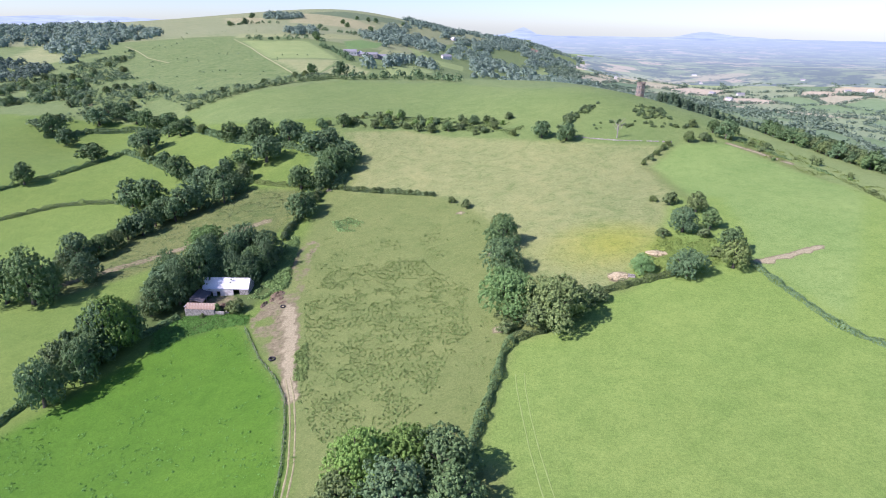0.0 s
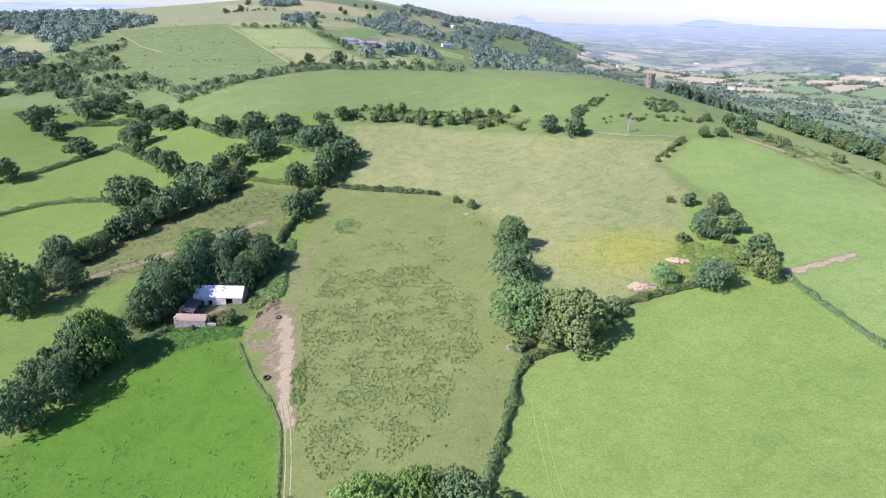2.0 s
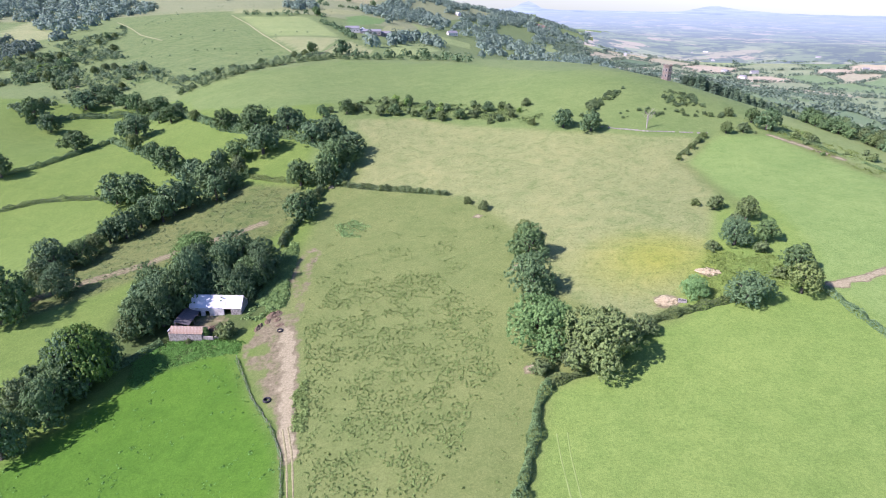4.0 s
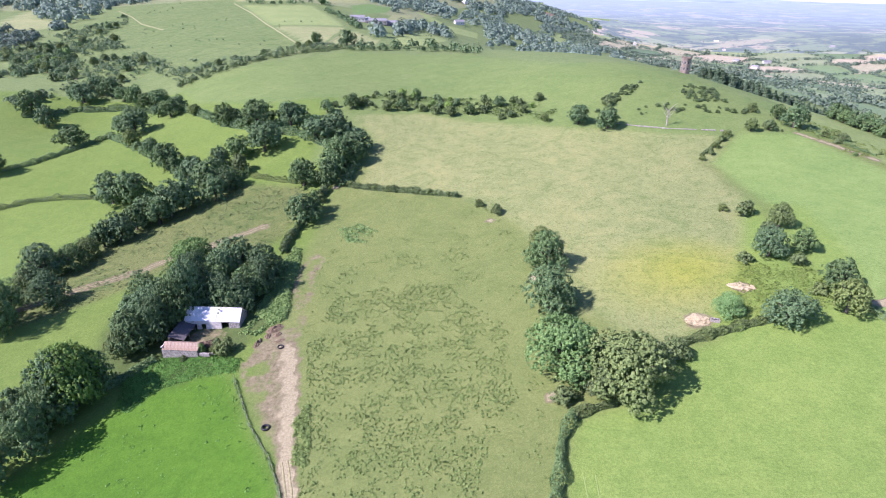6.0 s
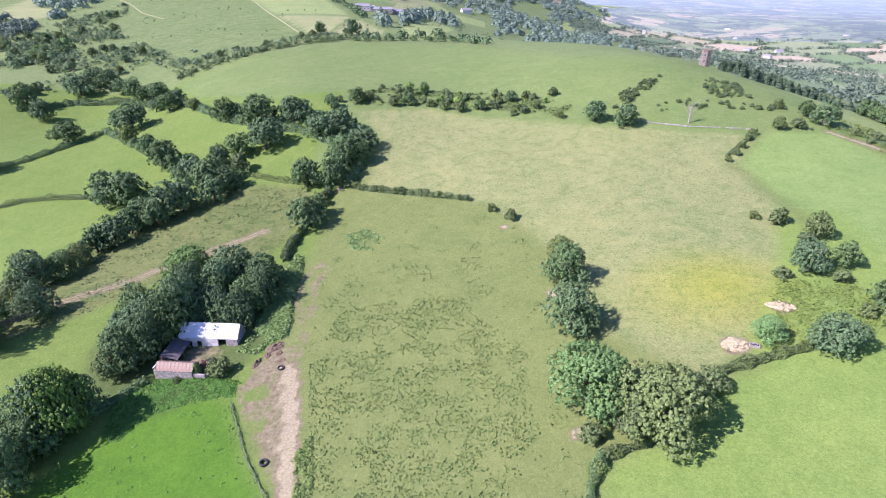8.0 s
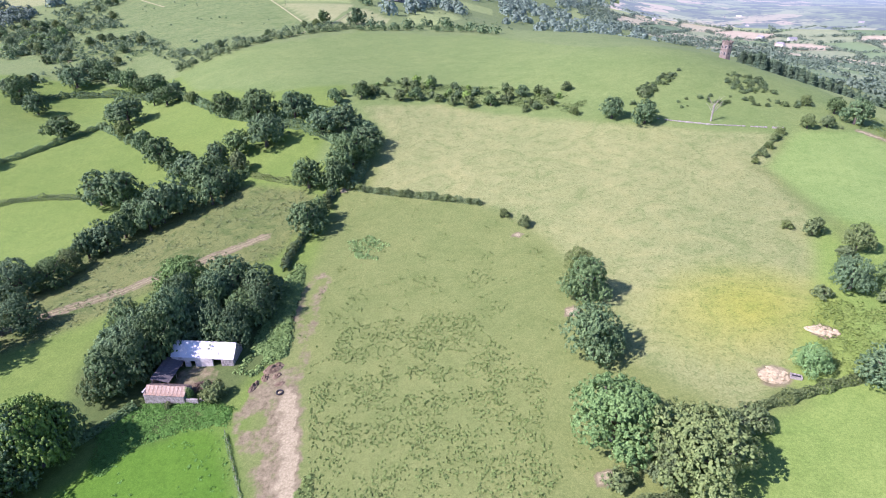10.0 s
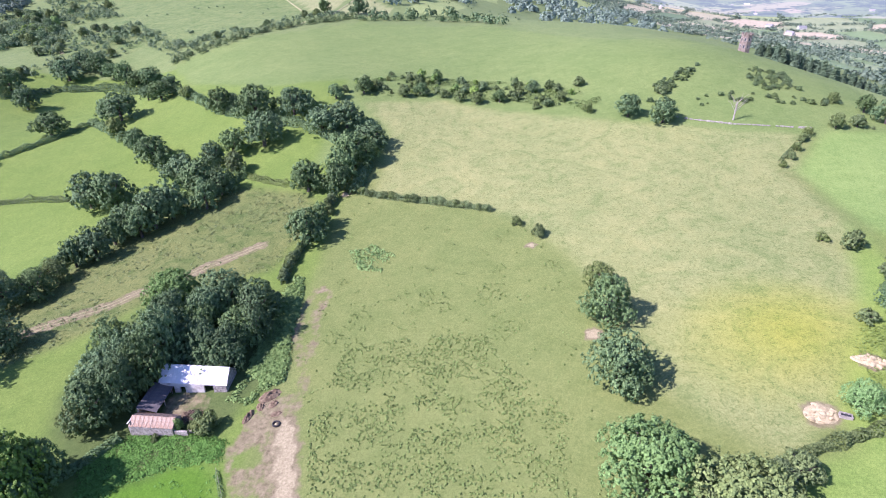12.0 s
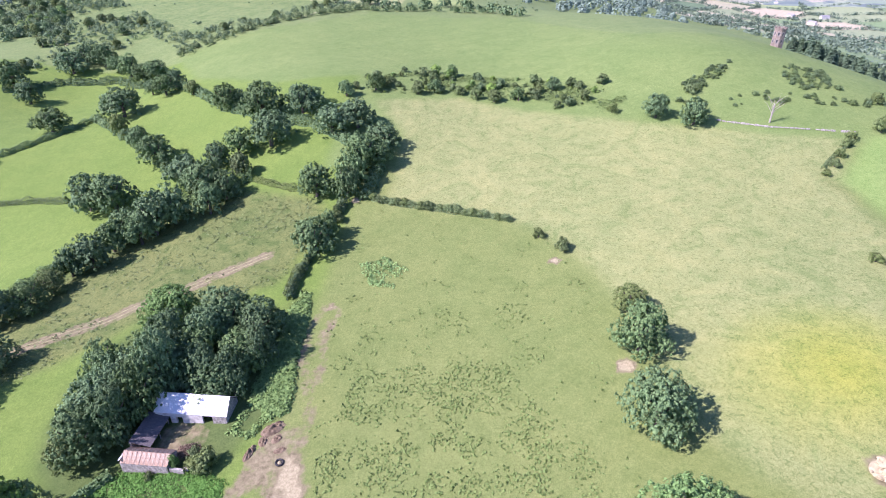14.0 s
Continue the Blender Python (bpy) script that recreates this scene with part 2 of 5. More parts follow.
GORSE_C = [
    (64.9, 337.3), (76.7, 337.2), (101, 339.1), (131.2, 336.8), (158.9, 338.5), (143.8, 328.6), (109.1, 328.9), (74.9, 330.2),
]
SCRUB_BAND = [
    (-72.5, 380.2), (-44.2, 393.2), (-23.6, 388.1), (15.6, 376.2), (38.8, 358.6), (48.6, 343.7), (36.4, 337.4), (8.4, 353.9), (-22.6, 365.1),
    (-59.8, 361.1),
]
SCRUB_LEFT = [
    (-517.1, 647.4), (-447.4, 653.7), (-458.6, 798.5), (-431.1, 833.8), (-347.6, 646.4), (-244.2, 529.2), (-181.9, 524.1), (-125, 584.2),
    (-102.3, 578.9), (-148.9, 512.5), (-203.6, 465.8), (-287.9, 471.1), (-307.4, 438), (-332.3, 404.4),
]
PATH_FAR_1 = [
    (-473.6, 888), (-422.3, 823.2), (-381.4, 764.8), (-332, 715.7),
]
PATH_FAR_2 = [
    (-319.4, 912.6), (-264.9, 819.3), (-215, 713.5), (-167.7, 621.7), (-140.4, 568.4),
]
PATH_FAR_3 = [
    (-116.9, 668.2), (-121, 609.5), (-124.7, 571.4), (-136.2, 546.1), (-143.8, 519.5),
]
PATH_FAR_4 = [
    (-348, 545.8), (-322.2, 519.9), (-303.9, 496.4),
]
PATHS_FAR = [PATH_FAR_1, PATH_FAR_2, PATH_FAR_3, PATH_FAR_4]
YELLOW = [
    (61, 188.2, 20, 0.5), (48.1, 189.6, 16, 0.3), (68.8, 195.3, 13, 0.45), (62, 189, 12, 0.4), (58.4, 200.2, 14, 0.25),
]
NETTLE_BED = [
    (-95.1, 164.2), (-93.4, 170), (-87.8, 173.3), (-72.6, 173.2), (-65.4, 170.9), (-65.3, 166.1), (-76.3, 164.8), (-85.1, 160.8), (-88.1, 153.5),
    (-91.5, 154.6),
]
WEED_STRIP = [
    (-44.9, 150), (-41.5, 150.9), (-38.6, 140.9), (-37.3, 131.4), (-40.6, 131.9), (-42.2, 139.7),
]
HILL_FARM = [
    (-124.2, 780.4),
]
FAR_HOUSES = [
    (20.3, 1668.9), (1.5, 1061), (752.2, 1890.1), (800.2, 1906.6), (695.8, 1527.7), (690.3, 1419.8), (504, 1746.7), (1003.6, 1464.3),
    (1009.8, 1671.6), (1706.9, 3055.1), (749.3, 1729.5), (758, 1504.1), (1046.8, 1446.4),
]
FAR_BASE = 38.0
FAR_BUMPS = [(-31.0, 13.0, 90.0), (7.2, 1.0, 58.0), (22.9, 1.8, 36.0), (25.5, 2.5, 14.0)]
DOCK_DENSE = [
    (-47.8, 174.9), (-43.8, 198.6), (-28.7, 202.3), (-9.7, 205), (-1.5, 187.6), (6.4, 178.3), (10, 170.7), (7, 160), (9, 146), (2, 133),
    (-3, 114), (-16, 100), (-28, 104), (-37, 122), (-41.2, 147),
]
DOCK_PATCHES = [
    (-22.8, 217, 5), (-6.1, 217, 5.5), (-2.8, 202, 5), (-48.3, 203.4, 3.5), (-42.1, 208.7, 4.5), (12, 226.5, 4), (-30.6, 219.9, 3), (-41.6, 213.6, 3), (-43.1, 173, 3.5),
    (-42, 200, 3.5),
]
DOCK_CLUMP = [
    (-50.3, 242.9), (-43.2, 246), (-34.7, 238.7), (-35.9, 231.1), (-45.4, 232.4),
]
HILL_FIELD_LONG = [
    (-304, 901), (-270, 893), (-210, 925), (-165, 813), (-126, 698), (-206, 704),
]
HILL_FIELD_FOOT = [
    (-201, 692), (-124, 687), (-127, 590), (-142, 590),
]
HILL_FIELD_KNOLL = [
    (-123, 581), (-112, 673), (-78, 612), (-78, 579), (-110, 570),
]
HILL_FIELD_GREEN = [
    (-166, 985), (-147, 1052), (-108, 1060), (-112, 978), (-145, 881),
]
HILL_FIELD_UPPER = [
    (-226, 984), (-204, 1080), (-161, 1108), (-151, 1063), (-177, 1001),
]
HILL_FIELD_STRIP = [
    (-71, 1099), (-54, 1096), (-17, 998), (30, 1003), (28, 923), (-13, 915), (-39, 977),
]
HILL_FIELD_LOW = [
    (-67, 631), (-40, 812), (-13, 726), (-31, 590), (-62, 600),
]
HILL_FIELD_YARD = [
    (-101, 829), (-102, 968), (-75, 1016), (-78, 937), (-87, 794),
]
HILL_FIELD_TAN = [
    (-395, 1697), (-270, 1661), (-180, 1582), (-200, 1442), (-255, 1449), (-375, 1451),
]
HILL_FIELD_BROW = [
    (-566, 1574), (-461, 1554), (-417, 1393), (-505, 1398),
]
HILL_FIELD_SHELF = [
    (-341, 991), (-260, 999), (-250, 959), (-321, 931),
]
HEATH_TOP = [
    (-317, 1816), (-84, 1831), (-151, 1697), (-238, 1652), (-393, 1710),
]
COPSE_TOP = [
    (-478, 1613), (-438, 1642), (-382, 1615), (-372, 1570), (-408, 1508), (-448, 1524),
]
COPSE_SHELF = [
    (-271, 1029), (-263, 1104), (-231, 1084), (-222, 1037), (-236, 990), (-261, 998),
]
COPSE_UPPER = [
    (-176, 1242), (-118, 1196), (-111, 1089), (-140, 1052),
]
COPSE_RIDGE = [
    (-168, 1517), (-147, 1648), (-81, 1560), (-27, 1504), (-19, 1166), (-61, 1174), (-85, 1019), (-123, 1246),
]
COPSE_FARM = [
    (-104, 690), (-78, 678), (-70, 660), (-57, 675), (-45, 870), (-49, 936), (-67, 860), (-73, 686), (-77, 633), (-89, 634),
]
COPSE_STRIP = [
    (-41, 864), (-19, 906), (-14, 782), (-33, 779),
]
ROW_SHELF = [
    (-302, 916), (-265, 908), (-235, 933), (-207, 965), (-189, 935),
]
ROW_FARM = [
    (-183, 879), (-157, 825), (-133, 758), (-111, 695), (-101, 671),
]
ROW_BROW = [
    (-103, 560), (-84, 566), (-62, 567), (-31, 588), (-4, 541), (15, 525),
]
ROW_UPPER = [
    (-245, 1147), (-214, 1133), (-184, 1148), (-157, 1126),
]
ROW_TOP = [
    (-472, 1305), (-453, 1373), (-412, 1406), (-375, 1400),
]
LONE_TREES = [
    (-266, 1285), (-258, 1526), (-234, 1448), (-241, 1654), (-210, 1650), (-190, 1654), (-178, 1444), (-467, 1316), (-453, 1373), (-489, 1544),
    (-103, 579), (-132, 584), (-203, 947), (-120, 1705),
]
SLOPE_FIELDS = [
    (201, 1421), (318, 1746), (501, 1846), (445, 1609), (262, 1215), (172, 1134),
]
LEFT_WOOD = [
    (-1059, 1441), (-948, 1482), (-821, 1473), (-690, 1333), (-543, 1169), (-468, 989), (-514, 960), (-474, 776), (-475, 734), (-553, 834),
    (-705, 997), (-694, 934),
]
LEFT_FIELD = [
    (-606, 840), (-659, 989), (-568, 857), (-506, 817), (-491, 773), (-515, 749), (-530, 744),
]
LEFT_FIELD_SMALL = [
    (-698, 1209), (-660, 1177), (-610, 1072), (-648, 1107),
]
LEFT_WOOD_LOW = [
    (-589, 786), (-550, 773), (-519, 731), (-482, 724), (-459, 691), (-457, 631), (-482, 635),
]
LEFT_SCRUB = [
    (-474, 625), (-446, 667), (-355, 601), (-346, 550), (-302, 491), (-288, 461), (-299, 446), (-307, 423), (-327, 418),
]
LEFT_PASTURE = [
    (-416, 577), (-394, 578), (-354, 551), (-357, 521),
]
LEFT_LANE = [
    (-342, 539), (-325, 524), (-301, 493),
]
LEFT_DARK_HEDGE = [
    (-357, 508), (-359, 533), (-352, 549),
]
WOOD_EDGE = [
    (192, 346), (197, 328), (202, 308), (207, 290), (210, 273), (212, 250), (213, 222), (232, 222), (234, 250), (230, 276), (226, 296), (220, 316), (214, 340), (206, 360),
]
BANK_LANE = [
    (153, 306), (157.5, 299), (161.8, 292.2), (166.3, 281.2), (169, 274),
]
CORNER_BRACKEN = [
    (75.7, 191), (82.4, 191), (88.8, 187.5), (96.4, 187), (94.5, 178.4), (90, 170), (84, 164), (77.9, 168), (70.8, 164), (67.6, 166), (71, 176), (71.7, 183.5),
]
MEADOW_MARGIN = [
    (98.8, 275.1), (100.8, 264.2), (101.3, 250.2), (102.1, 237.5), (102.6, 227.8), (101, 219),
]
TRACK_RIGHT = [
    (99, 167.1), (104.5, 168.6), (112, 170), (118.5, 172.5), (123.9, 173.6),
]
TREES_LEFT = [
    (-150.9, 188, 8.4), (-164, 191, 7.6), (-244.3, 320.8, 5.6), (-105.9, 155.1, 7.1), (-111.3, 131.7, 5.5),
]
WALL_LINE = [
    (72.1, 322.8), (80.5, 318.2), (94.1, 312.8), (108.1, 310), (122.9, 307.3),
]
TREES_FARM = [
    (-90.3, 188.3, 5), (-93.5, 181.5, 5.2), (-88, 195.5, 5), (-80, 196.5, 4.6), (-73.5, 197, 4), (-97, 188, 5.5), (-91, 204, 6), (-103, 196, 5.5),
    (-88.5, 193.5, 5), (-68.5, 204, 4.2), (-83, 208, 6),
]
HEDGES_TREES = [HEDGE_TREES_1, HEDGE_TREES_2, HEDGE_TREES_3, HEDGE_TREES_4, HEDGE_TREES_5]
HEDGES_LOW = [HEDGE_LOW_1, HEDGE_LOW_2, HEDGE_LOW_3, HEDGE_LOW_4, HEDGE_LOW_5, HEDGE_LOW_6, HEDGE_LOW_7, HEDGE_LOW_8, HEDGE_LOW_9, HEDGE_LOW_10, HEDGE_LOW_11, HEDGE_LOW_12]
HEDGES_SCRUB = [HEDGE_SCRUB_1, HEDGE_SCRUB_2]


# ---- the lie of the land ----
def land(x, y):
    """Height of the ground, for numbers or arrays."""
    x, y = np.asarray(x, float), np.asarray(y, float)
    z = np.full(np.broadcast(x, y).shape, -55.0)
    for cx, cy, s, top in HILLS_FAR + HILLS_NEAR + HILLS_RIM:
        z = z + top * np.exp(-((x - cx) ** 2 + (y - cy) ** 2) / (2 * s * s))
    far = np.clip((np.hypot(x, y) - 2100) / 2700, 0, 1)
    z = z * (1 - far) + far * (-55 + 75 * far)
    return z


def zat(x, y):
    return float(land(x, y))


def inside(poly, x, y):
    """Which points lie in a polygon."""
    res = np.zeros(np.shape(x), bool)
    n = len(poly)
    for i in range(n):
        (x0, y0), (x1, y1) = poly[i], poly[(i + 1) % n]
        if y0 == y1:
            continue
        cross = (y0 > y) != (y1 > y)
        res ^= cross & (x < (x1 - x0) * (y - y0) / (y1 - y0) + x0)
    return res


def to_line(line, x, y):
    """Distance of points from a polyline."""
    best = np.full(np.shape(x), 1e9)
    for (x0, y0), (x1, y1) in zip(line, line[1:]):
        dx, dy = x1 - x0, y1 - y0
        u = np.clip(((x - x0) * dx + (y - y0) * dy) / (dx * dx + dy * dy + 1e-9), 0, 1)
        best = np.minimum(best, np.hypot(x - x0 - u * dx, y - y0 - u * dy))
    return best


# ---- materials ----
def material(name, rough=0.9):
    m = bpy.data.materials.new(name)
    m.use_nodes = True
    b = m.node_tree.nodes["Principled BSDF"]
    b.inputs["Roughness"].default_value = rough
    b.inputs["Specular IOR Level"].default_value = 0.2
    return m, m.node_tree.nodes, m.node_tree.links, b


def noise_node(n, l, scale, detail=4, rough=0.6, coord=None):
    t = n.new("ShaderNodeTexNoise")
    t.inputs["Scale"].default_value, t.inputs["Detail"].default_value, t.inputs["Roughness"].default_value = scale, detail, rough
    if coord is not None:
        l.new(coord, t.inputs["Vector"])
    return t


def ramp(n, l, src, stops):
    r = n.new("ShaderNodeValToRGB")
    while len(r.color_ramp.elements) < len(stops):
        r.color_ramp.elements.new(0.5)
    for el, (p, c) in zip(r.color_ramp.elements, stops):
        el.position, el.color = p, (*c, 1)
    l.new(src, r.inputs[0])
    return r


def mixed(n, l, kind, fac, a, b):
    m = n.new("ShaderNodeMix")
    m.data_type, m.blend_type = "RGBA", kind
    for sock, v in ((m.inputs[0], fac), (m.inputs[6], a), (m.inputs[7], b)):
        if isinstance(v, (int, float)):
            sock.default_value = v
        elif isinstance(v, tuple):
            sock.default_value = (*v, 1)
        else:
            l.new(v, sock)
    return m.outputs[2]


def foliage(name, dark, light, island=0.35):
    m, n, l, b = material(name, 0.75)
    geo, info = n.new("ShaderNodeNewGeometry"), n.new("ShaderNodeObjectInfo")
    c = ramp(n, l, geo.outputs["Random Per Island"], [(0, dark), (1, light)]).outputs[0]
    hue = n.new("ShaderNodeHueSaturation")
    l.new(c, hue.inputs["Color"])
    other = n.new("ShaderNodeMath")
    other.operation = "MULTIPLY"
    l.new(info.outputs["Random"], other.inputs[0])
    other.inputs[1].default_value = 7.3
    fract = n.new("ShaderNodeMath")
    fract.operation = "FRACT"
    l.new(other.outputs[0], fract.inputs[0])
    for src, sock, lo, hi in ((info.outputs["Random"], "Value", 0.84, 1.26), (fract.outputs[0], "Hue", 0.497, 0.520), (fract.outputs[0], "Saturation", 1.04, 0.86)):
        mr = n.new("ShaderNodeMapRange")
        mr.inputs[3].default_value, mr.inputs[4].default_value = lo, hi
        l.new(src, mr.inputs[0])
        l.new(mr.outputs[0], hue.inputs[sock])
    l.new(hue.outputs[0], b.inputs["Base Color"])
    trans = n.new("ShaderNodeBsdfTranslucent")
    l.new(hue.outputs[0], trans.inputs["Color"])
    mix = n.new("ShaderNodeMixShader")
    mix.inputs[0].default_value = 0.18
    l.new(b.outputs[0], mix.inputs[1])
    l.new(trans.outputs[0], mix.inputs[2])
    l.new(mix.outputs[0], n["Material Output"].inputs[0])
    return m


LEAF_OAK = foliage("oak leaves", (0.081, 0.145, 0.054), (0.154, 0.243, 0.090))
LEAF_BRIGHT = foliage("fresh leaves", (0.133, 0.244, 0.057), (0.224, 0.372, 0.092))
LEAF_GREY = foliage("thorn leaves", (0.110, 0.162, 0.052), (0.190, 0.251, 0.082))
LEAF_FIR = foliage("conifer needles", (0.074, 0.130, 0.070), (0.134, 0.203, 0.103))
# the next two leaf colours have the blue haze of distance mixed in
LEAF_FAR_HAZED = foliage("hazed far woods", (0.101, 0.162, 0.120), (0.193, 0.274, 0.181))
LEAF_PLAIN_HAZED = foliage("hazed hedgerows of the plain", (0.124, 0.193, 0.130), (0.224, 0.308, 0.194))
LEAF_SCRUB = foliage("scrub leaves", (0.086, 0.143, 0.070), (0.167, 0.240, 0.112))
LEAF_GORSE = foliage("gorse", (0.088, 0.145, 0.052), (0.155, 0.222, 0.080))
LEAF_DOCK = foliage("dock leaves", (0.122, 0.184, 0.042), (0.168, 0.232, 0.058))
LEAF_RUSH = foliage("rushes", (0.130, 0.180, 0.056), (0.180, 0.228, 0.076))
LEAF_BRAMBLE = foliage("bramble leaves", (0.140, 0.237, 0.051), (0.228, 0.343, 0.075))
LEAF_NETTLE = foliage("nettle leaves", (0.080, 0.193, 0.028), (0.120, 0.258, 0.039))
BARK, n, l, b = material("bark")
l.new(ramp(n, l, noise_node(n, l, 6).outputs[0], [(0.3, (0.05, 0.042, 0.035)), (0.7, (0.14, 0.12, 0.10))]).outputs[0], b.inputs["Base Color"])


def ground_material():
    m, n, l, b = material("grassland", 0.95)
    pos = n.new("ShaderNodeNewGeometry").outputs["Position"]
    tint = n.new("ShaderNodeAttribute")
    tint.attribute_name = "sward"
    soil = n.new("ShaderNodeAttribute")
    soil.attribute_name = "soil"
    big = noise_node(n, l, 0.035, 5, 0.6, pos)
    mid = noise_node(n, l, 0.35, 5, 0.65, pos)
    fine = noise_node(n, l, 1.5, 7, 0.82, pos)
    c = mixed(n, l, "MULTIPLY", 1.0, tint.outputs["Color"], ramp(n, l, big.outputs[0], [(0.3, (0.90, 0.94, 0.90)), (0.7, (1.09, 1.05, 1.06))]).outputs[0])
    c = mixed(n, l, "MULTIPLY", 0.8, c, ramp(n, l, mid.outputs[0], [(0.3, (0.88, 0.91, 0.86)), (0.7, (1.10, 1.08, 1.10))]).outputs[0])
    clump = noise_node(n, l, 0.11, 6, 0.7, pos)
    c = mixed(n, l, "MULTIPLY", 0.7, c, ramp(n, l, clump.outputs[0], [(0.32, (0.86, 0.90, 0.85)), (0.52, (1, 1, 1)), (0.72, (1.09, 1.06, 1.06))]).outputs[0])
    c = mixed(n, l, "MULTIPLY", 0.8, c, ramp(n, l, fine.outputs[0], [(0.36, (0.74, 0.78, 0.70)), (0.64, (1.22, 1.19, 1.22))]).outputs[0])
    blade = noise_node(n, l, 5.5, 3, 0.7, pos)
    c = mixed(n, l, "MULTIPLY", 0.75, c, ramp(n, l, blade.outputs[0], [(0.38, (0.76, 0.79, 0.74)), (0.62, (1.24, 1.20, 1.23))]).outputs[0])
    # uncut growth: narrow dark creases and broad swathes of tone where it stands rank
    rank_at = n.new("ShaderNodeAttribute")
    rank_at.attribute_name = "rank"
    crease = noise_node(n, l, 0.85, 5, 0.62, pos)
    crease.inputs["Distortion"].default_value = 1.6
    c = mixed(n, l, "MULTIPLY", rank_at.outputs["Fac"], c, ramp(n, l, crease.outputs[0], [(0.37, (0.46, 0.57, 0.42)), (0.45, (0.96, 0.97, 0.95)), (0.66, (1.12, 1.09, 1.10))]).outputs[0])
    swathe = noise_node(n, l, 0.075, 7, 0.66, pos)
    swathe.inputs["Distortion"].default_value = 2.2
    c = mixed(n, l, "MULTIPLY", rank_at.outputs["Fac"], c, ramp(n, l, swathe.outputs[0], [(0.38, (0.70, 0.82, 0.70)), (0.49, (1, 1, 1)), (0.64, (1.12, 1.06, 1.04))]).outputs[0])
    earth = ramp(n, l, noise_node(n, l, 0.9, 6, 0.7, pos).outputs[0], [(0.3, (0.105, 0.091, 0.049)), (0.7, (0.262, 0.232, 0.134))]).outputs[0]
    sand = ramp(n, l, noise_node(n, l, 1.7, 6, 0.75, pos).outputs[0], [(0.32, (0.20, 0.176, 0.100)), (0.68, (0.385, 0.348, 0.208))]).outputs[0]
    worn = n.new("ShaderNodeMath")
    worn.operation = "MULTIPLY_ADD"
    l.new(mid.outputs[0], worn.inputs[0])
    worn.inputs[1].default_value = 0.5
    l.new(soil.outputs["Fac"], worn.inputs[2])
    earth = mixed(n, l, "MIX", ramp(n, l, worn.outputs[0], [(0.90, (0, 0, 0)), (1.0, (1, 1, 1))]).outputs[0], earth, sand)
    edge = n.new("ShaderNodeMath")
    edge.operation = "ADD"
    l.new(soil.outputs["Fac"], edge.inputs[0])
    shift = n.new("ShaderNodeMath")
    shift.operation = "MULTIPLY_ADD"
    l.new(mid.outputs[0], shift.inputs[0])
    shift.inputs[1].default_value, shift.inputs[2].default_value = 0.9, -0.45
    l.new(shift.outputs[0], edge.inputs[1])
    cut = ramp(n, l, edge.outputs[0], [(0.4, (0, 0, 0)), (0.6, (1, 1, 1))])
    c = mixed(n, l, "MIX", cut.outputs[0], c, earth)
    l.new(c, b.inputs["Base Color"])
    bump = n.new("ShaderNodeBump")
    bump.inputs["Strength"].default_value, bump.inputs["Distance"].default_value = 0.8, 0.16
    l.new(fine.outputs[0], bump.inputs["Height"])
    l.new(bump.outputs[0], b.inputs["Normal"])
    return m


# ---- the ground: one sheet to the horizon ----
def spread(lo, hi, step, far_lo, far_hi, edge_lo, edge_hi, grow=1.09):
    """Coordinates with even steps in the middle and growing ones outside."""
    mid = list(np.arange(lo, hi + 0.1, step))
    d, x = step, hi
    while x < far_hi:
        d = min(d * grow, 12 if x < edge_hi else 60)
        x += d
        mid.append(x)
    d, x, left = step, lo, []
    while x > far_lo:
        d = min(d * grow, 12 if x > edge_lo else 40)
        x -= d
        left.append(x)
    return np.array(left[::-1] + mid)


def grid_mesh(name, xs, ys, z):
    nx, ny = len(xs), len(ys)
    X, Y = np.meshgrid(xs, ys)
    co = np.stack([X, Y, z], -1).reshape(-1, 3)
    i = np.arange(nx * ny).reshape(ny, nx)
    faces = np.stack([i[:-1, :-1], i[:-1, 1:], i[1:, 1:], i[1:, :-1]], -1).reshape(-1, 4)
    me = bpy.data.meshes.new(name)
    me.vertices.add(len(co))
    me.vertices.foreach_set("co", co.ravel())
    me.loops.add(faces.size)
    me.loops.foreach_set("vertex_index", faces.ravel())
    me.polygons.add(len(faces))
    me.polygons.foreach_set("loop_start", np.arange(0, faces.size, 4))
    me.polygons.foreach_set("loop_total", np.full(len(faces), 4))
    me.polygons.foreach_set("use_smooth", np.ones(len(faces), bool))
    me.update()
    return me


SWARD = {"docks": (0.150, 0.192, 0.060), "meadow": (0.215, 0.247, 0.098), "right": (0.164, 0.250, 0.058), "far_right": (0.172, 0.262, 0.074),
         "hill": (0.143, 0.206, 0.064), "lush": (0.071, 0.169, 0.016), "strip": (0.126, 0.158, 0.052), "left": (0.130, 0.199, 0.043),
         "moor": (0.145, 0.202, 0.072), "bramble": (0.081, 0.122, 0.037), "plain": (0.150, 0.190, 0.100), "pale": (0.225, 0.290, 0.105), "yellow": (0.232, 0.262, 0.034), "bank": (0.185, 0.250, 0.085), "top": (0.215, 0.245, 0.120), "heath": (0.120, 0.165, 0.085), "scar": (0.300, 0.200, 0.160), "green": (0.140, 0.235, 0.075), "straw": (0.250, 0.280, 0.125), "stubble": (0.290, 0.285, 0.150)}
# field colours of the plain, shifted towards blue to carry its haze
PLAIN_FIELDS = [(0.17, 0.25, 0.125), (0.235, 0.30, 0.16), (0.13, 0.20, 0.11), (0.36, 0.345, 0.235), (0.24, 0.29, 0.17), (0.16, 0.24, 0.11), (0.42, 0.37, 0.27)]
xs, ys = spread(-300, 230, 1.9, -2600, 4400, -800, 700), spread(75, 430, 1.8, -900, 4900, 60, 2150)
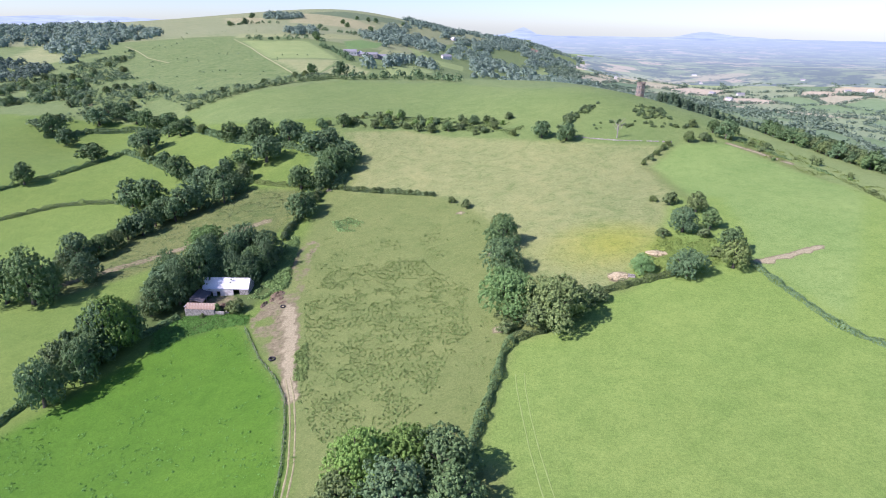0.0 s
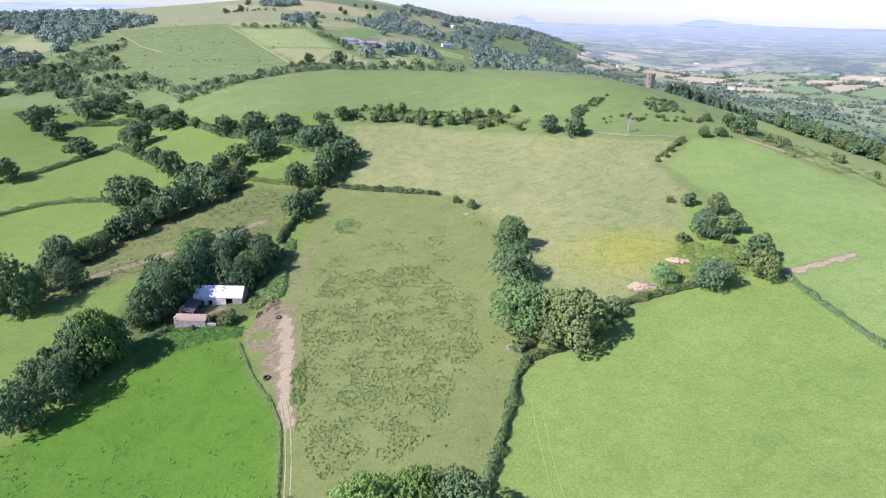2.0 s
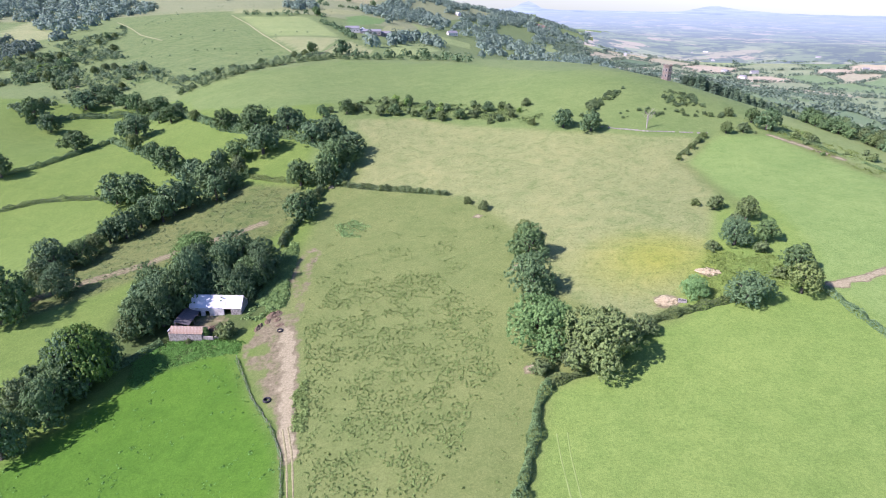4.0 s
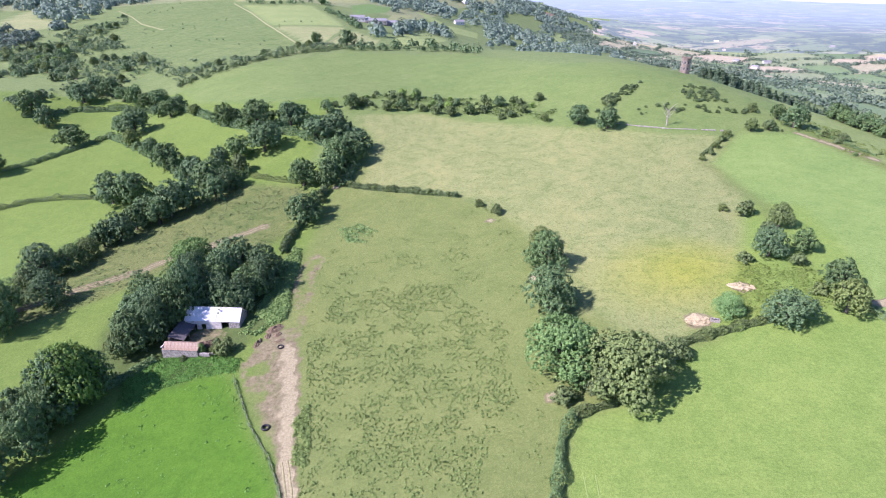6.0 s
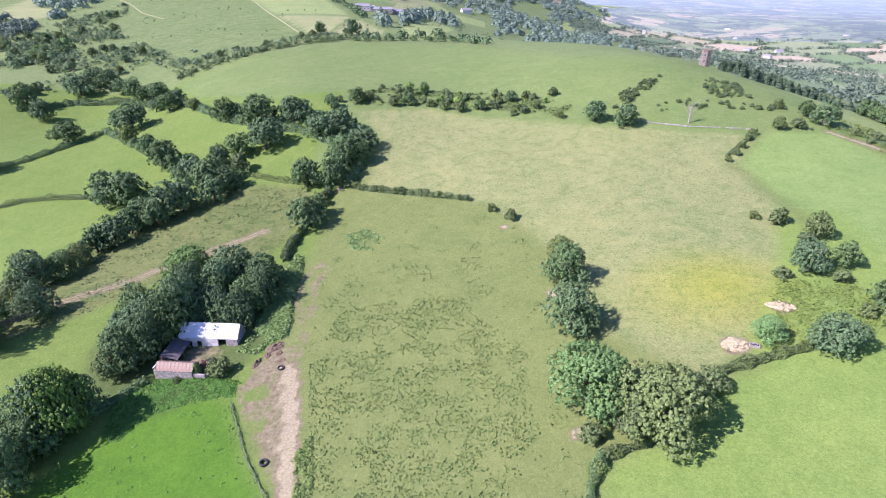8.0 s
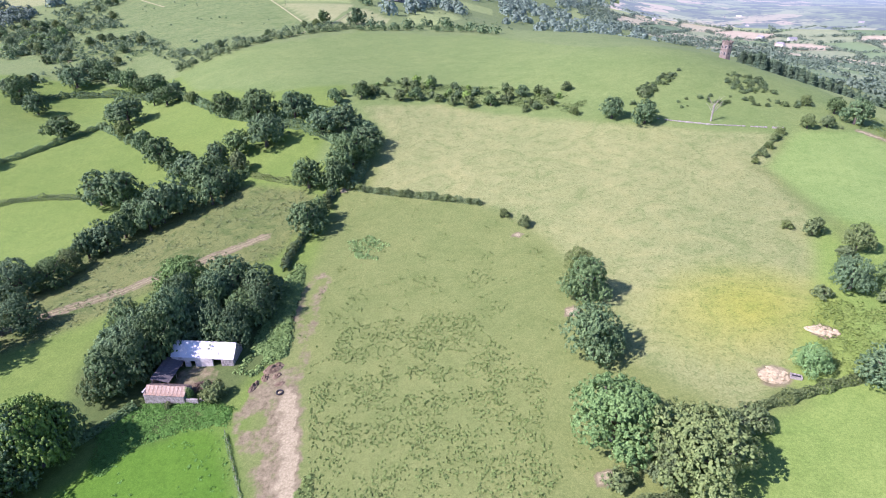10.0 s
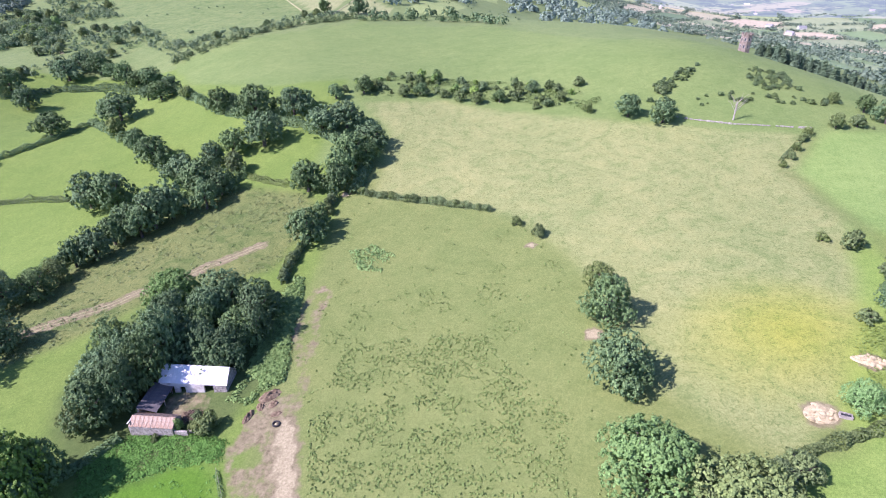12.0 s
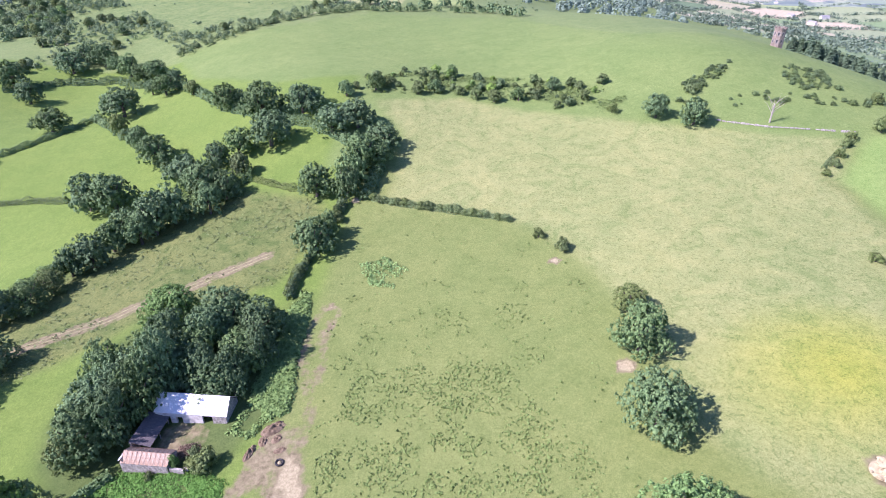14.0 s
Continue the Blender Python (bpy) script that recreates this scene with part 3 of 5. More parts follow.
GX, GY = np.meshgrid(xs, ys)
GZ = land(GX, GY)
rng = np.random.default_rng(3)
seeds = np.stack(np.meshgrid(np.arange(-300, 3200, 115.0), np.arange(480, 3500, 100.0)), -1).reshape(-1, 2)
seeds += rng.uniform(-46, 46, seeds.shape)
seed_kind = rng.choice(len(PLAIN_FIELDS), len(seeds), p=[0.22, 0.2, 0.2, 0.08, 0.12, 0.12, 0.06])


def plain_cell(x, y):
    """The nearest field's number on the plain, and how much nearer it is than the next."""
    warp = 14 * np.sin(y * 0.021) + 9 * np.sin(x * 0.034 + y * 0.012)
    x, y = x + warp, y + 0.6 * warp
    d1, d2, k = np.full(np.shape(x), 1e9), np.full(np.shape(x), 1e9), np.zeros(np.shape(x), int)
    for i, (sx, sy) in enumerate(seeds):
        d = np.hypot(x - sx, y - sy)
        nearer = d < d1
        d2 = np.where(nearer, d1, np.minimum(d2, d))
        k = np.where(nearer, i, k)
        d1 = np.where(nearer, d, d1)
    return k, d2 - d1


colour = np.zeros((*GX.shape, 3)) + SWARD["left"]
colour[(GX > -60) & (GY < 300)] = SWARD["docks"]
colour[(GX > 60) & (GY < 240)] = SWARD["right"]
colour[(GY < 112) & (GX < -47)] = SWARD["lush"]
colour[(GY < 112) & (GX > 13)] = SWARD["right"]
colour[(GX > -75) & (GY > 300)] = SWARD["hill"]
colour[GY > 430 - 0.1 * GX] = SWARD["moor"]
colour[np.hypot(GX - SCAR[0][0], GY - SCAR[0][1]) < 34] = SWARD["scar"]
colour[(GX > 170) & (GY < 420)] = SWARD["bank"]
colour[(GY > 950) & (GZ > 48)] = SWARD["top"]
for key, poly in (("pale", HILL_FIELD_LONG), ("straw", HILL_FIELD_FOOT), ("straw", HILL_FIELD_KNOLL), ("green", HILL_FIELD_GREEN), ("straw", HILL_FIELD_UPPER), ("pale", HILL_FIELD_STRIP),
                  ("pale", HILL_FIELD_LOW), ("straw", HILL_FIELD_YARD), ("stubble", HILL_FIELD_TAN), ("stubble", HILL_FIELD_BROW), ("straw", HILL_FIELD_SHELF), ("heath", HEATH_TOP),
                  ("pale", SLOPE_FIELDS), ("straw", LEFT_FIELD), ("straw", LEFT_FIELD_SMALL), ("pale", LEFT_PASTURE)):
    colour[inside(poly, GX, GY)] = SWARD[key]
low = GZ < -22
kinds, _ = plain_cell(GX[low], GY[low])
colour[low] = np.array(PLAIN_FIELDS)[seed_kind[kinds]]
for key, poly in (("strip", FIELD_STRIP), ("hill", FIELD_HILL), ("docks", FIELD_DOCKS), ("meadow", FIELD_MEADOW), ("right", FIELD_RIGHT), ("far_right", FIELD_FAR_RIGHT),
                  ("lush", FIELD_LUSH), ("bramble", FIELD_BRAMBLE)):
    colour[inside(poly, GX, GY)] = SWARD[key]
colour[(np.hypot((GX + 88) / 1.0, (GY - 196) / 1.35) < 26) & ~inside(FIELD_DOCKS, GX, GY)] = SWARD["bramble"]
for x, y, r, k in YELLOW:
    w = np.clip(1 - np.hypot(GX - x, (GY - y)) / (1.25 * r), 0, 1)[..., None] ** 0.8 * k * 0.86
    colour = colour * (1 - w) + np.array(SWARD["yellow"]) * w
edge = np.clip(1.3 - to_line(MEADOW_MARGIN, GX, GY) / 3.0, 0, 1)[..., None] * 0.75
colour = colour * (1 - edge) + np.array(SWARD["strip"]) * edge
near = (GY < 440) & (GX > -330) & (GX < 250)
for _ in range(2):
    soft = colour.copy()
    soft[1:-1, 1:-1] = (colour[1:-1, 1:-1] * 2 + colour[:-2, 1:-1] + colour[2:, 1:-1] + colour[1:-1, :-2] + colour[1:-1, 2:]) / 6
    colour = np.where(near[..., None], soft, colour)
rank = np.where(inside(FIELD_MEADOW, GX, GY), 0.6, np.where(inside(FIELD_STRIP, GX, GY) | inside(MOOR_FACE, GX, GY), 1.0, 0.25))
soil = np.zeros(GX.shape)
mud = inside(YARD, GX, GY).astype(float) * 0.62
for _ in range(2):
    mud[1:-1, 1:-1] = (mud[1:-1, 1:-1] * 2 + mud[:-2, 1:-1] + mud[2:, 1:-1] + mud[1:-1, :-2] + mud[1:-1, 2:]) / 6
soil = np.maximum(soil, mud)
for x, y, r in BARE:
    soil = np.maximum(soil, np.clip(1.5 - np.hypot(GX - x, GY - y) / r, 0, 1))
for line, r in ((TRACK_STRIP, 2.0), (TRACK_RIGHT, 1.2)):
    soil = np.maximum(soil, np.clip(1.25 - 0.6 * to_line(line, GX, GY) / r, 0, 0.60 if r > 1.7 else 0.86) * (to_line(line, GX, GY) < 2.2 * r))
soil = np.maximum(soil, np.clip(1.1 - 0.3 * to_line(BANK_LANE, GX, GY), 0, 0.8))
for line in (TRACK_THIN, TRACK_THIN_2):
    soil = np.maximum(soil, np.clip(0.66 - 0.17 * to_line(line, GX, GY), 0, 0.52))
soil = np.maximum(soil, np.clip(0.85 - 0.25 * np.hypot(GX + 55.4, GY - 224.6), 0, 0.7))
for x, y, r in YARD_GRASS + [(-79.3, 181.0, 0.01)]:
    soil *= np.clip(np.hypot(GX - x, GY - y) / r - 0.3, 0.25, 1)
soil = np.maximum(soil, np.clip(1.5 - to_line(TRACK[4:], GX, GY) / 2.3, 0, 0.84))
# courtyard: dark earth colour laid in for the shade of trees and lean-to
soil = np.maximum(soil, np.clip(1.6 - np.hypot(GX + 79.3, GY - 181.2) / 5.0, 0, 0.56))
ground_mesh = grid_mesh("ground", xs, ys, GZ)
att = ground_mesh.attributes.new("sward", "FLOAT_COLOR", "POINT")
att.data.foreach_set("color", np.concatenate([colour, np.ones((*GX.shape, 1))], -1).ravel())
att = ground_mesh.attributes.new("soil", "FLOAT", "POINT")
att.data.foreach_set("value", soil.ravel())
att = ground_mesh.attributes.new("rank", "FLOAT", "POINT")
att.data.foreach_set("value", rank.ravel())
ground_mesh.materials.append(ground_material())
ground = tagged(new("ground", ground_mesh), "rolling green pasture land with hedged fields", "ground", kind="structure")


# ---- building helpers ----
def mesh_of(name, verts, faces, mat, smooth=False):
    me = bpy.data.meshes.new(name)
    me.from_pydata([tuple(v) for v in verts], [], [tuple(f) for f in faces])
    me.materials.append(mat)
    if smooth:
        me.polygons.foreach_set("use_smooth", np.ones(len(me.polygons), bool))
    return me


def quads_mesh(name, centres, normals, sizes, mat, rng, stretch=1.0):
    """Many small leaves: four-cornered, each turned about its normal."""
    k = len(centres)
    nn = normals / (np.linalg.norm(normals, axis=1, keepdims=True) + 1e-9)
    ref = rng.normal(size=(k, 3))
    u = np.cross(nn, ref)
    u /= np.linalg.norm(u, axis=1, keepdims=True) + 1e-9
    v = np.cross(nn, u)
    a, b_ = sizes[:, None] * 0.5, sizes[:, None] * 0.5 * stretch
    lift = nn * sizes[:, None] * 0.12
    co = np.stack([centres + u * a - lift, centres + v * b_ + lift, centres - u * a - lift, centres - v * b_ + lift], 1).reshape(-1, 3)
    me = bpy.data.meshes.new(name)
    me.vertices.add(4 * k)
    me.vertices.foreach_set("co", co.ravel())
    me.loops.add(4 * k)
    me.loops.foreach_set("vertex_index", np.arange(4 * k))
    me.polygons.add(k)
    me.polygons.foreach_set("loop_start", np.arange(0, 4 * k, 4))
    me.polygons.foreach_set("loop_total", np.full(k, 4))
    me.update()
    me.materials.append(mat)
    return me


def part(name, me, parent, label=""):
    ob = new(name, me)
    ob.parent = parent
    return tagged(ob, label) if label else ob


# ---- trees ----
def crown_mesh(rng, radius, height, low, leaves, size, mat, lobes, flat=0.85):
    """A crown of many leaf clumps on uneven lobes, from height low to height."""
    span = height - low
    cs, rs = [], []
    for i in range(lobes):
        an = i * 2.4 + rng.uniform(-0.5, 0.5)
        if i == 0:
            c, r = (0, 0, low + span * 0.5), radius * 0.66
        elif i % 2:
            k = rng.uniform(0.58, 0.78)
            r = radius * rng.uniform(0.27, 0.40)
            c = (math.cos(an) * radius * k, math.sin(an) * radius * k, low + span * rng.uniform(0.20, 0.45))
        else:
            k = rng.uniform(0.12, 0.55)
            r = radius * rng.uniform(0.28, 0.42)
            c = (math.cos(an) * radius * k, math.sin(an) * radius * k, low + span * (0.84 - 0.42 * k) * rng.uniform(0.86, 1.04))
        cs.append(c)
        rs.append(r)
    cs, rs = np.array(cs), np.array(rs)
    each = 12
    k = leaves // each * 3
    pick = rng.choice(lobes, k, p=rs ** 2 / (rs ** 2).sum())
    d = rng.normal(size=(k, 3))
    d[:, 2] += 0.35
    d /= np.linalg.norm(d, axis=1, keepdims=True)
    lump = 1 + 0.14 * np.sin(d[:, 0] * 9 + pick) * np.sin(d[:, 1] * 8 + pick * 2) + 0.08 * np.sin(d[:, 2] * 13)
    mid = cs[pick] + d * (rs[pick] * lump * rng.uniform(0.84, 1.08, k))[:, None] * np.array([1, 1, flat])
    # sprays hidden deep in another lobe are left out
    deep = np.min(np.linalg.norm(mid[:, None, :] - cs[None], axis=2) / (rs[None] * 0.90), axis=1)
    keep = np.argsort(-(deep > 0.74).astype(float) + rng.uniform(0, 0.5, k))[:leaves // each]
    mid, d = mid[keep], d[keep]
    who = np.repeat(np.arange(len(mid)), each)
    wide = size * rng.uniform(0.7, 1.3, len(mid))[who][:, None]
    off = rng.normal(size=(len(who), 3))
    off /= np.linalg.norm(off, axis=1, keepdims=True) + 1e-9
    off = off + d[who] * 0.55
    pts = mid[who] + off * wide * rng.uniform(0.55, 1.05, (len(who), 1))
    pts[:, 2] = np.maximum(pts[:, 2], low + rng.uniform(0, 0.5, len(who)))
    normal = off * 0.8 + d[who] * 0.5 + rng.normal(size=(len(who), 3)) * 0.30 + np.array([0, 0, 0.25])
    # the shaded inside, which closes the gaps between the lobes
    k = leaves // 8
    pick = rng.choice(lobes, k, p=rs ** 2 / (rs ** 2).sum())
    d = rng.normal(size=(k, 3))
    d /= np.linalg.norm(d, axis=1, keepdims=True)
    core = cs[pick] * np.array([0.8, 0.8, 0.92]) + d * (rs[pick] * rng.uniform(0.45, 0.75, k))[:, None]
    core[:, 2] = np.maximum(core[:, 2], low)
    pts, normal = np.concatenate([pts, core]), np.concatenate([normal, d + np.array([0, 0, 0.6])])
    sizes = size * np.concatenate([rng.uniform(0.65, 1.35, len(who)), rng.uniform(1.4, 2.2, k)])
    return quads_mesh("crown", pts, normal, sizes, mat, rng)


def trunk_mesh(rng, radius, height):
    """A tapered trunk with forking limbs."""
    verts, faces = [], []

    def limb(p, q, r0, r1, sides=7):
        axis = Vector(q) - Vector(p)
        frame_ = axis.to_track_quat("Z", "Y").to_matrix()
        base = len(verts)
        for c, r in ((p, r0), (q, r1)):
            for s in range(sides):
                an = 2 * math.pi * s / sides
                verts.append(Vector(c) + frame_ @ Vector((math.cos(an) * r, math.sin(an) * r, 0)))
        for s in range(sides):
            t = (s + 1) % sides
            faces.append((base + s, base + t, base + sides + t, base + sides + s))

    r = radius * 0.085 + 0.06
    fork = height * 0.32
    limb((0, 0, -0.6), (0.05 * radius, 0, 0.25), r * 1.5, r)
    limb((0.05 * radius, 0, 0.25), (0.03 * radius, 0.04 * radius, fork), r, r * 0.8)
    for i in range(5):
        an = i * 1.26 + rng.uniform(-0.3, 0.3)
        end = (math.cos(an) * radius * 0.55, math.sin(an) * radius * 0.55, height * rng.uniform(0.55, 0.78))
        limb((0.03 * radius, 0.04 * radius, fork * rng.uniform(0.75, 1.0)), end, r * 0.55, r * 0.14)
    return mesh_of("trunk", verts, faces, BARK, True)


def tree_kind(name, seed, radius, height, low, leaves, size, mat, lobes, label):
    rng = np.random.default_rng(seed)
    ob = tagged(new(name), label, "tree")
    part("trunk", trunk_mesh(rng, radius, height), ob)
    part("crown", crown_mesh(rng, radius, height, low, leaves, size, mat, lobes), ob)
    ob.location = (0, -400 - 30 * seed, zat(0, -400 - 30 * seed))
    ob["reach"] = radius
    return ob


OAKS = [tree_kind("tree", s, 7.0, 12.0, 0.3, 8040, 0.36, LEAF_OAK, 22, "broad dark green oak tree in full leaf") for s in (1, 2, 3)]
OAKS_OFF = [tree_kind("tree", s, 7.0, 12.0, 0.3, 2760, 0.62, LEAF_OAK, 19, "broad dark green oak tree in full leaf") for s in (18, 19, 20)]
ASHES = [tree_kind("tree", s, 4.6, 8.4, 0.2, 4800, 0.31, LEAF_GREY if s == 4 else LEAF_OAK, 16, "rounded grey-green hedgerow tree in full leaf") for s in (4, 5)]
ASHES_OFF = [tree_kind("tree", s, 4.6, 8.4, 0.3, 2040, 0.52, LEAF_GREY if s == 21 else LEAF_OAK, 15, "rounded grey-green hedgerow tree in full leaf") for s in (21, 22)]
SHRUBS_OFF = [tree_kind("bush", s, 2.6, 3.8, 0.1, 480, 0.55, LEAF_BRAMBLE if s == 23 else LEAF_GREY, 9, "low rounded scrub bush on rough grass") for s in (23, 24)]
LIMES = [tree_kind("tree", s, 7.5, 13, 0.4, 16800, 0.31, LEAF_BRIGHT, 25, "large bright green sycamore tree in full leaf") for s in (6, 7)]
THORNS = [tree_kind("tree", s, 6.5, 9.5, 0.2, 15600, 0.27, LEAF_GREY, 23, "spreading grey-green thorn tree in full leaf") for s in (16, 17)]
BUSHES = [tree_kind("bush", s, 2.6, 4.0, 0.1, 1320, 0.34, LEAF_GREY, 9, "low rounded hawthorn bush on the grass") for s in (8, 9)]
GORSES = [tree_kind("bush", s, 1.6, 1.7, 0.0, 420, 0.36, LEAF_GORSE, 7, "dark olive gorse bush on the hillside") for s in (10, 11)]
FAR_TREES = [tree_kind("tree", s, 5.0, 9.0, 0.3, 960, 0.8, LEAF_OAK, 12, "distant dark green tree in full leaf") for s in (12, 13)]
rand = random.Random(5)


def plant(kinds, x, y, r, tall=1.0, group="trees"):
    src = rand.choice(kinds)
    s = (1.12 if y < 300 else 0.99) * r / src["reach"]
    m = pose(x, y, zat(x, y) - 0.15, 0, 0, rand.uniform(0, 360)) @ Matrix.Diagonal((s, s * rand.uniform(0.9, 1.1), 1.1 * s * tall * rand.uniform(0.88, 1.12), 1))
    ob = copy_thing(src, m)
    return tagged(ob, group=group)


def plant_all(rows, group, bright=(), thorny=(), tall=1.0):
    for i, (x, y, r) in enumerate(rows):
        kinds = LIMES if i in bright else THORNS if i in thorny else BUSHES if r < 3.0 else (ASHES if y < 240 else ASHES_OFF) if r < 4.8 else (OAKS if y < 240 else OAKS_OFF)
        plant(kinds, x, y, r, tall if r < 7.5 else 0.9 * tall, group)


plant_all(TREES_VALLEY, "valley trees")
plant_all(TREES_HEDGEROW, "hedgerow trees", tall=1.12)
plant_all(TREES_BARN[:20], "trees round the barn", (6,))
plant_all(TREES_BARN[20:], "trees at the pasture edge", (0,), tall=1.4)
plant_all(TREES_SLOPE, "trees on the slope")
plant_all(TREES_CORNER, "trees at the field corner", (2, 8), (3, 4))
for i, (x, y, r) in enumerate(TREES_FARM):
    plant(OAKS, x, y, r, 1.9 if i in (0, 8) else 1.35, "trees round the barn")
plant_all(TREES_LEFT, "trees at the pasture edge", tall=1.3)
plant_all(TREES_NEAR, "trees below the camera", (0, 1))


def fir_kind(seed):
    """A conifer: whorls of drooping branches on a straight trunk."""
    rng = np.random.default_rng(seed)
    ob = tagged(new("conifer"), "tall dark green conifer in a plantation", "conifer")
    k = 460
    u = rng.uniform(0, 1, k) ** 0.7
    h_, r = 1.0 + 12.5 * (1 - u), 0.15 + 2.5 * u
    an = rng.uniform(0, 6.283, k)
    r = r * rng.uniform(0.55, 1.1, k) * (1 + 0.2 * np.sin(h_ * 5))
    pts = np.stack([np.cos(an) * r, np.sin(an) * r, h_ - 0.25 * r], -1)
    nor = np.stack([np.cos(an), np.sin(an), np.full(k, 0.9)], -1) + rng.normal(size=(k, 3)) * 0.3
    part("trunk", trunk_mesh(rng, 1.4, 9.0), ob)
    part("crown", quads_mesh("crown", pts, nor, rng.uniform(0.65, 1.4, k), LEAF_FIR, rng, 1.5), ob)
    ob.location = (60, -400 - 30 * seed, zat(60, -400 - 30 * seed))
    ob["reach"] = 2.6
    return ob


FIRS = [fir_kind(s) for s in (14, 15)]


def scatter(poly, count, seed, gap=0.0, keep=None):
    """Points spread over a polygon, no nearer to each other than gap."""
    r = random.Random(seed)
    px, py = [p[0] for p in poly], [p[1] for p in poly]
    got = []
    for _ in range(count * 30):
        if len(got) >= count:
            break
        x, y = r.uniform(min(px), max(px)), r.uniform(min(py), max(py))
        if not bool(inside(poly, np.array(x), np.array(y))) or (keep and not keep(x, y)):
            continue
        if gap and any((x - a_) ** 2 + (y - b_) ** 2 < gap * gap for a_, b_ in got):
            continue
        got.append((x, y))
    return got


for x, y in scatter(WOOD_FIRS, 170, 1, 2.4):
    plant(FIRS, x, y, rand.uniform(2.6, 3.6), 0.55, "plantation conifers")
for x, y in scatter(WOOD_EDGE, 95, 2, 4.2):
    plant(ASHES_OFF + FAR_TREES, x, y, rand.uniform(2.8, 4.6), 0.95, "trees on the edge of the slope")
for poly, count, seed in ((GORSE_A, 42, 3), (GORSE_B, 64, 4), (GORSE_C, 36, 9)):
    for x, y in scatter(poly, count, seed, 1.2):
        plant(GORSES, x, y, rand.uniform(0.6, 1.7), 0.9, "gorse bushes")
for x, y in scatter(SCRUB_BAND, 75, 5, 2.6):
    plant(SHRUBS_OFF + GORSES, x, y, rand.choice((0.8, 1.1, 1.5, 1.9, 2.8)), 1.0, "scrub bushes")
def broken(x, y):
    """Whether a thicket stands here: uneven patches with gaps."""
    return noise.noise((x * 0.016, y * 0.016, 7.0)) + 0.5 * noise.noise((x * 0.05, y * 0.05, 3.0)) > -0.10


for x, y in scatter(SCRUB_LEFT, 50, 6, 9.0, broken):
    plant(ASHES_OFF, x, y, rand.choice((2.2, 2.8, 3.4, 4.0)), 0.95, "scrub trees on the moor edge")


def woodland(name, places, seed, label, per=26, leaf=2.6, radius=6.0, mat=LEAF_FAR_HAZED):
    """A far wood as one mass of crowns, each a dome of leaf clumps."""
    rng = np.random.default_rng(seed)
    pl = np.array(places)
    k = len(pl) * per
    who = np.repeat(np.arange(len(pl)), per)
    rr = (radius * rng.uniform(0.6, 1.3, len(pl)))[who]
    d = rng.normal(size=(k, 3))
    d[:, 2] = np.abs(d[:, 2]) * 0.9
    d /= np.linalg.norm(d, axis=1, keepdims=True)
    base = np.stack([pl[:, 0], pl[:, 1], land(pl[:, 0], pl[:, 1])], -1)[who]
    pts = base + d * rr[:, None] * np.array([1, 1, 1.35]) * rng.uniform(0.75, 1.0, (k, 1)) + np.array([0, 0, 1.0])
    me = quads_mesh(name, pts, d + rng.normal(size=(k, 3)) * 0.22, leaf * rng.uniform(0.7, 1.3, k), mat, rng)
    return tagged(new(name, me), label, "woodland", kind="stuff")


def along(line, step, wide, seed):
    r = random.Random(seed)
    got = []
    for (x0, y0), (x1, y1) in zip(line, line[1:]):
        k = int(math.hypot(x1 - x0, y1 - y0) / step) + 1
        for i in range(k):
            u = (i + r.random()) / k
            got.append((x0 + (x1 - x0) * u + r.uniform(-wide, wide), y0 + (y1 - y0) * u + r.uniform(-wide, wide)))
    return got


def glades(x, y):
    """Where the far woods stand, with clearings between."""
    return noise.noise((x * 0.009, y * 0.005, 11.0)) > -0.16


far_spots = []
for poly, count, seed in ((LEFT_WOOD, 430, 11), (COPSE_TOP, 60, 13), (COPSE_SHELF, 20, 14), (COPSE_UPPER, 26, 15), (COPSE_RIDGE, 110, 16), (COPSE_FARM, 22, 17),
                          (COPSE_STRIP, 12, 18), (WOOD_HILL, 720, 12), (WOOD_LOWER, 130, 27), (WOOD_RIM, 560, 19)):
    far_spots += scatter(poly, count, seed, 7.0 if count < 120 else 0, glades if count > 500 else None)
far_spots = [p for p in far_spots if math.hypot(p[0] - SCAR[0][0], p[1] - SCAR[0][1]) > 36]
for poly in (HILL_FIELD_LONG, HILL_FIELD_FOOT, HILL_FIELD_KNOLL, HILL_FIELD_GREEN, HILL_FIELD_UPPER, HILL_FIELD_STRIP, HILL_FIELD_LOW, HILL_FIELD_YARD, SLOPE_FIELDS, LEFT_FIELD, LEFT_FIELD_SMALL):
    far_spots = [p for p in far_spots if not inside(poly, np.array(p[0]), np.array(p[1]))]
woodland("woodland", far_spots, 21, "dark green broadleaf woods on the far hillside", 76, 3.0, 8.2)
woodland("copse", scatter(LEFT_WOOD_LOW, 46, 26, 6.0), 26, "dark copse beside the moor", 80, 2.1, 5.4)
row_spots = []
for i, (line, step) in enumerate(((ROW_SHELF, 12), (ROW_FARM, 8), (ROW_BROW, 9), (ROW_UPPER, 11), (ROW_TOP, 13), (LEFT_DARK_HEDGE, 4))):
    row_spots += [p for p in along(line, step, 3.0, 80 + i) if rand.random() < 0.8]
woodland("hedgerow", row_spots, 28, "hedgerow trees between the fields of the far hill", 60, 1.7, 4.3, LEAF_OAK)
for x, y in LONE_TREES:
    plant(FAR_TREES, x, y, rand.uniform(5.0, 7.5), 1.0, "lone trees on the far hill")
for x, y in scatter(LEFT_SCRUB, 70, 29, 7.0, broken):
    plant(ASHES_OFF + SHRUBS_OFF, x, y, rand.choice((1.8, 2.4, 3.2, 4.2)), 1.0, "scrub trees on the moor edge")
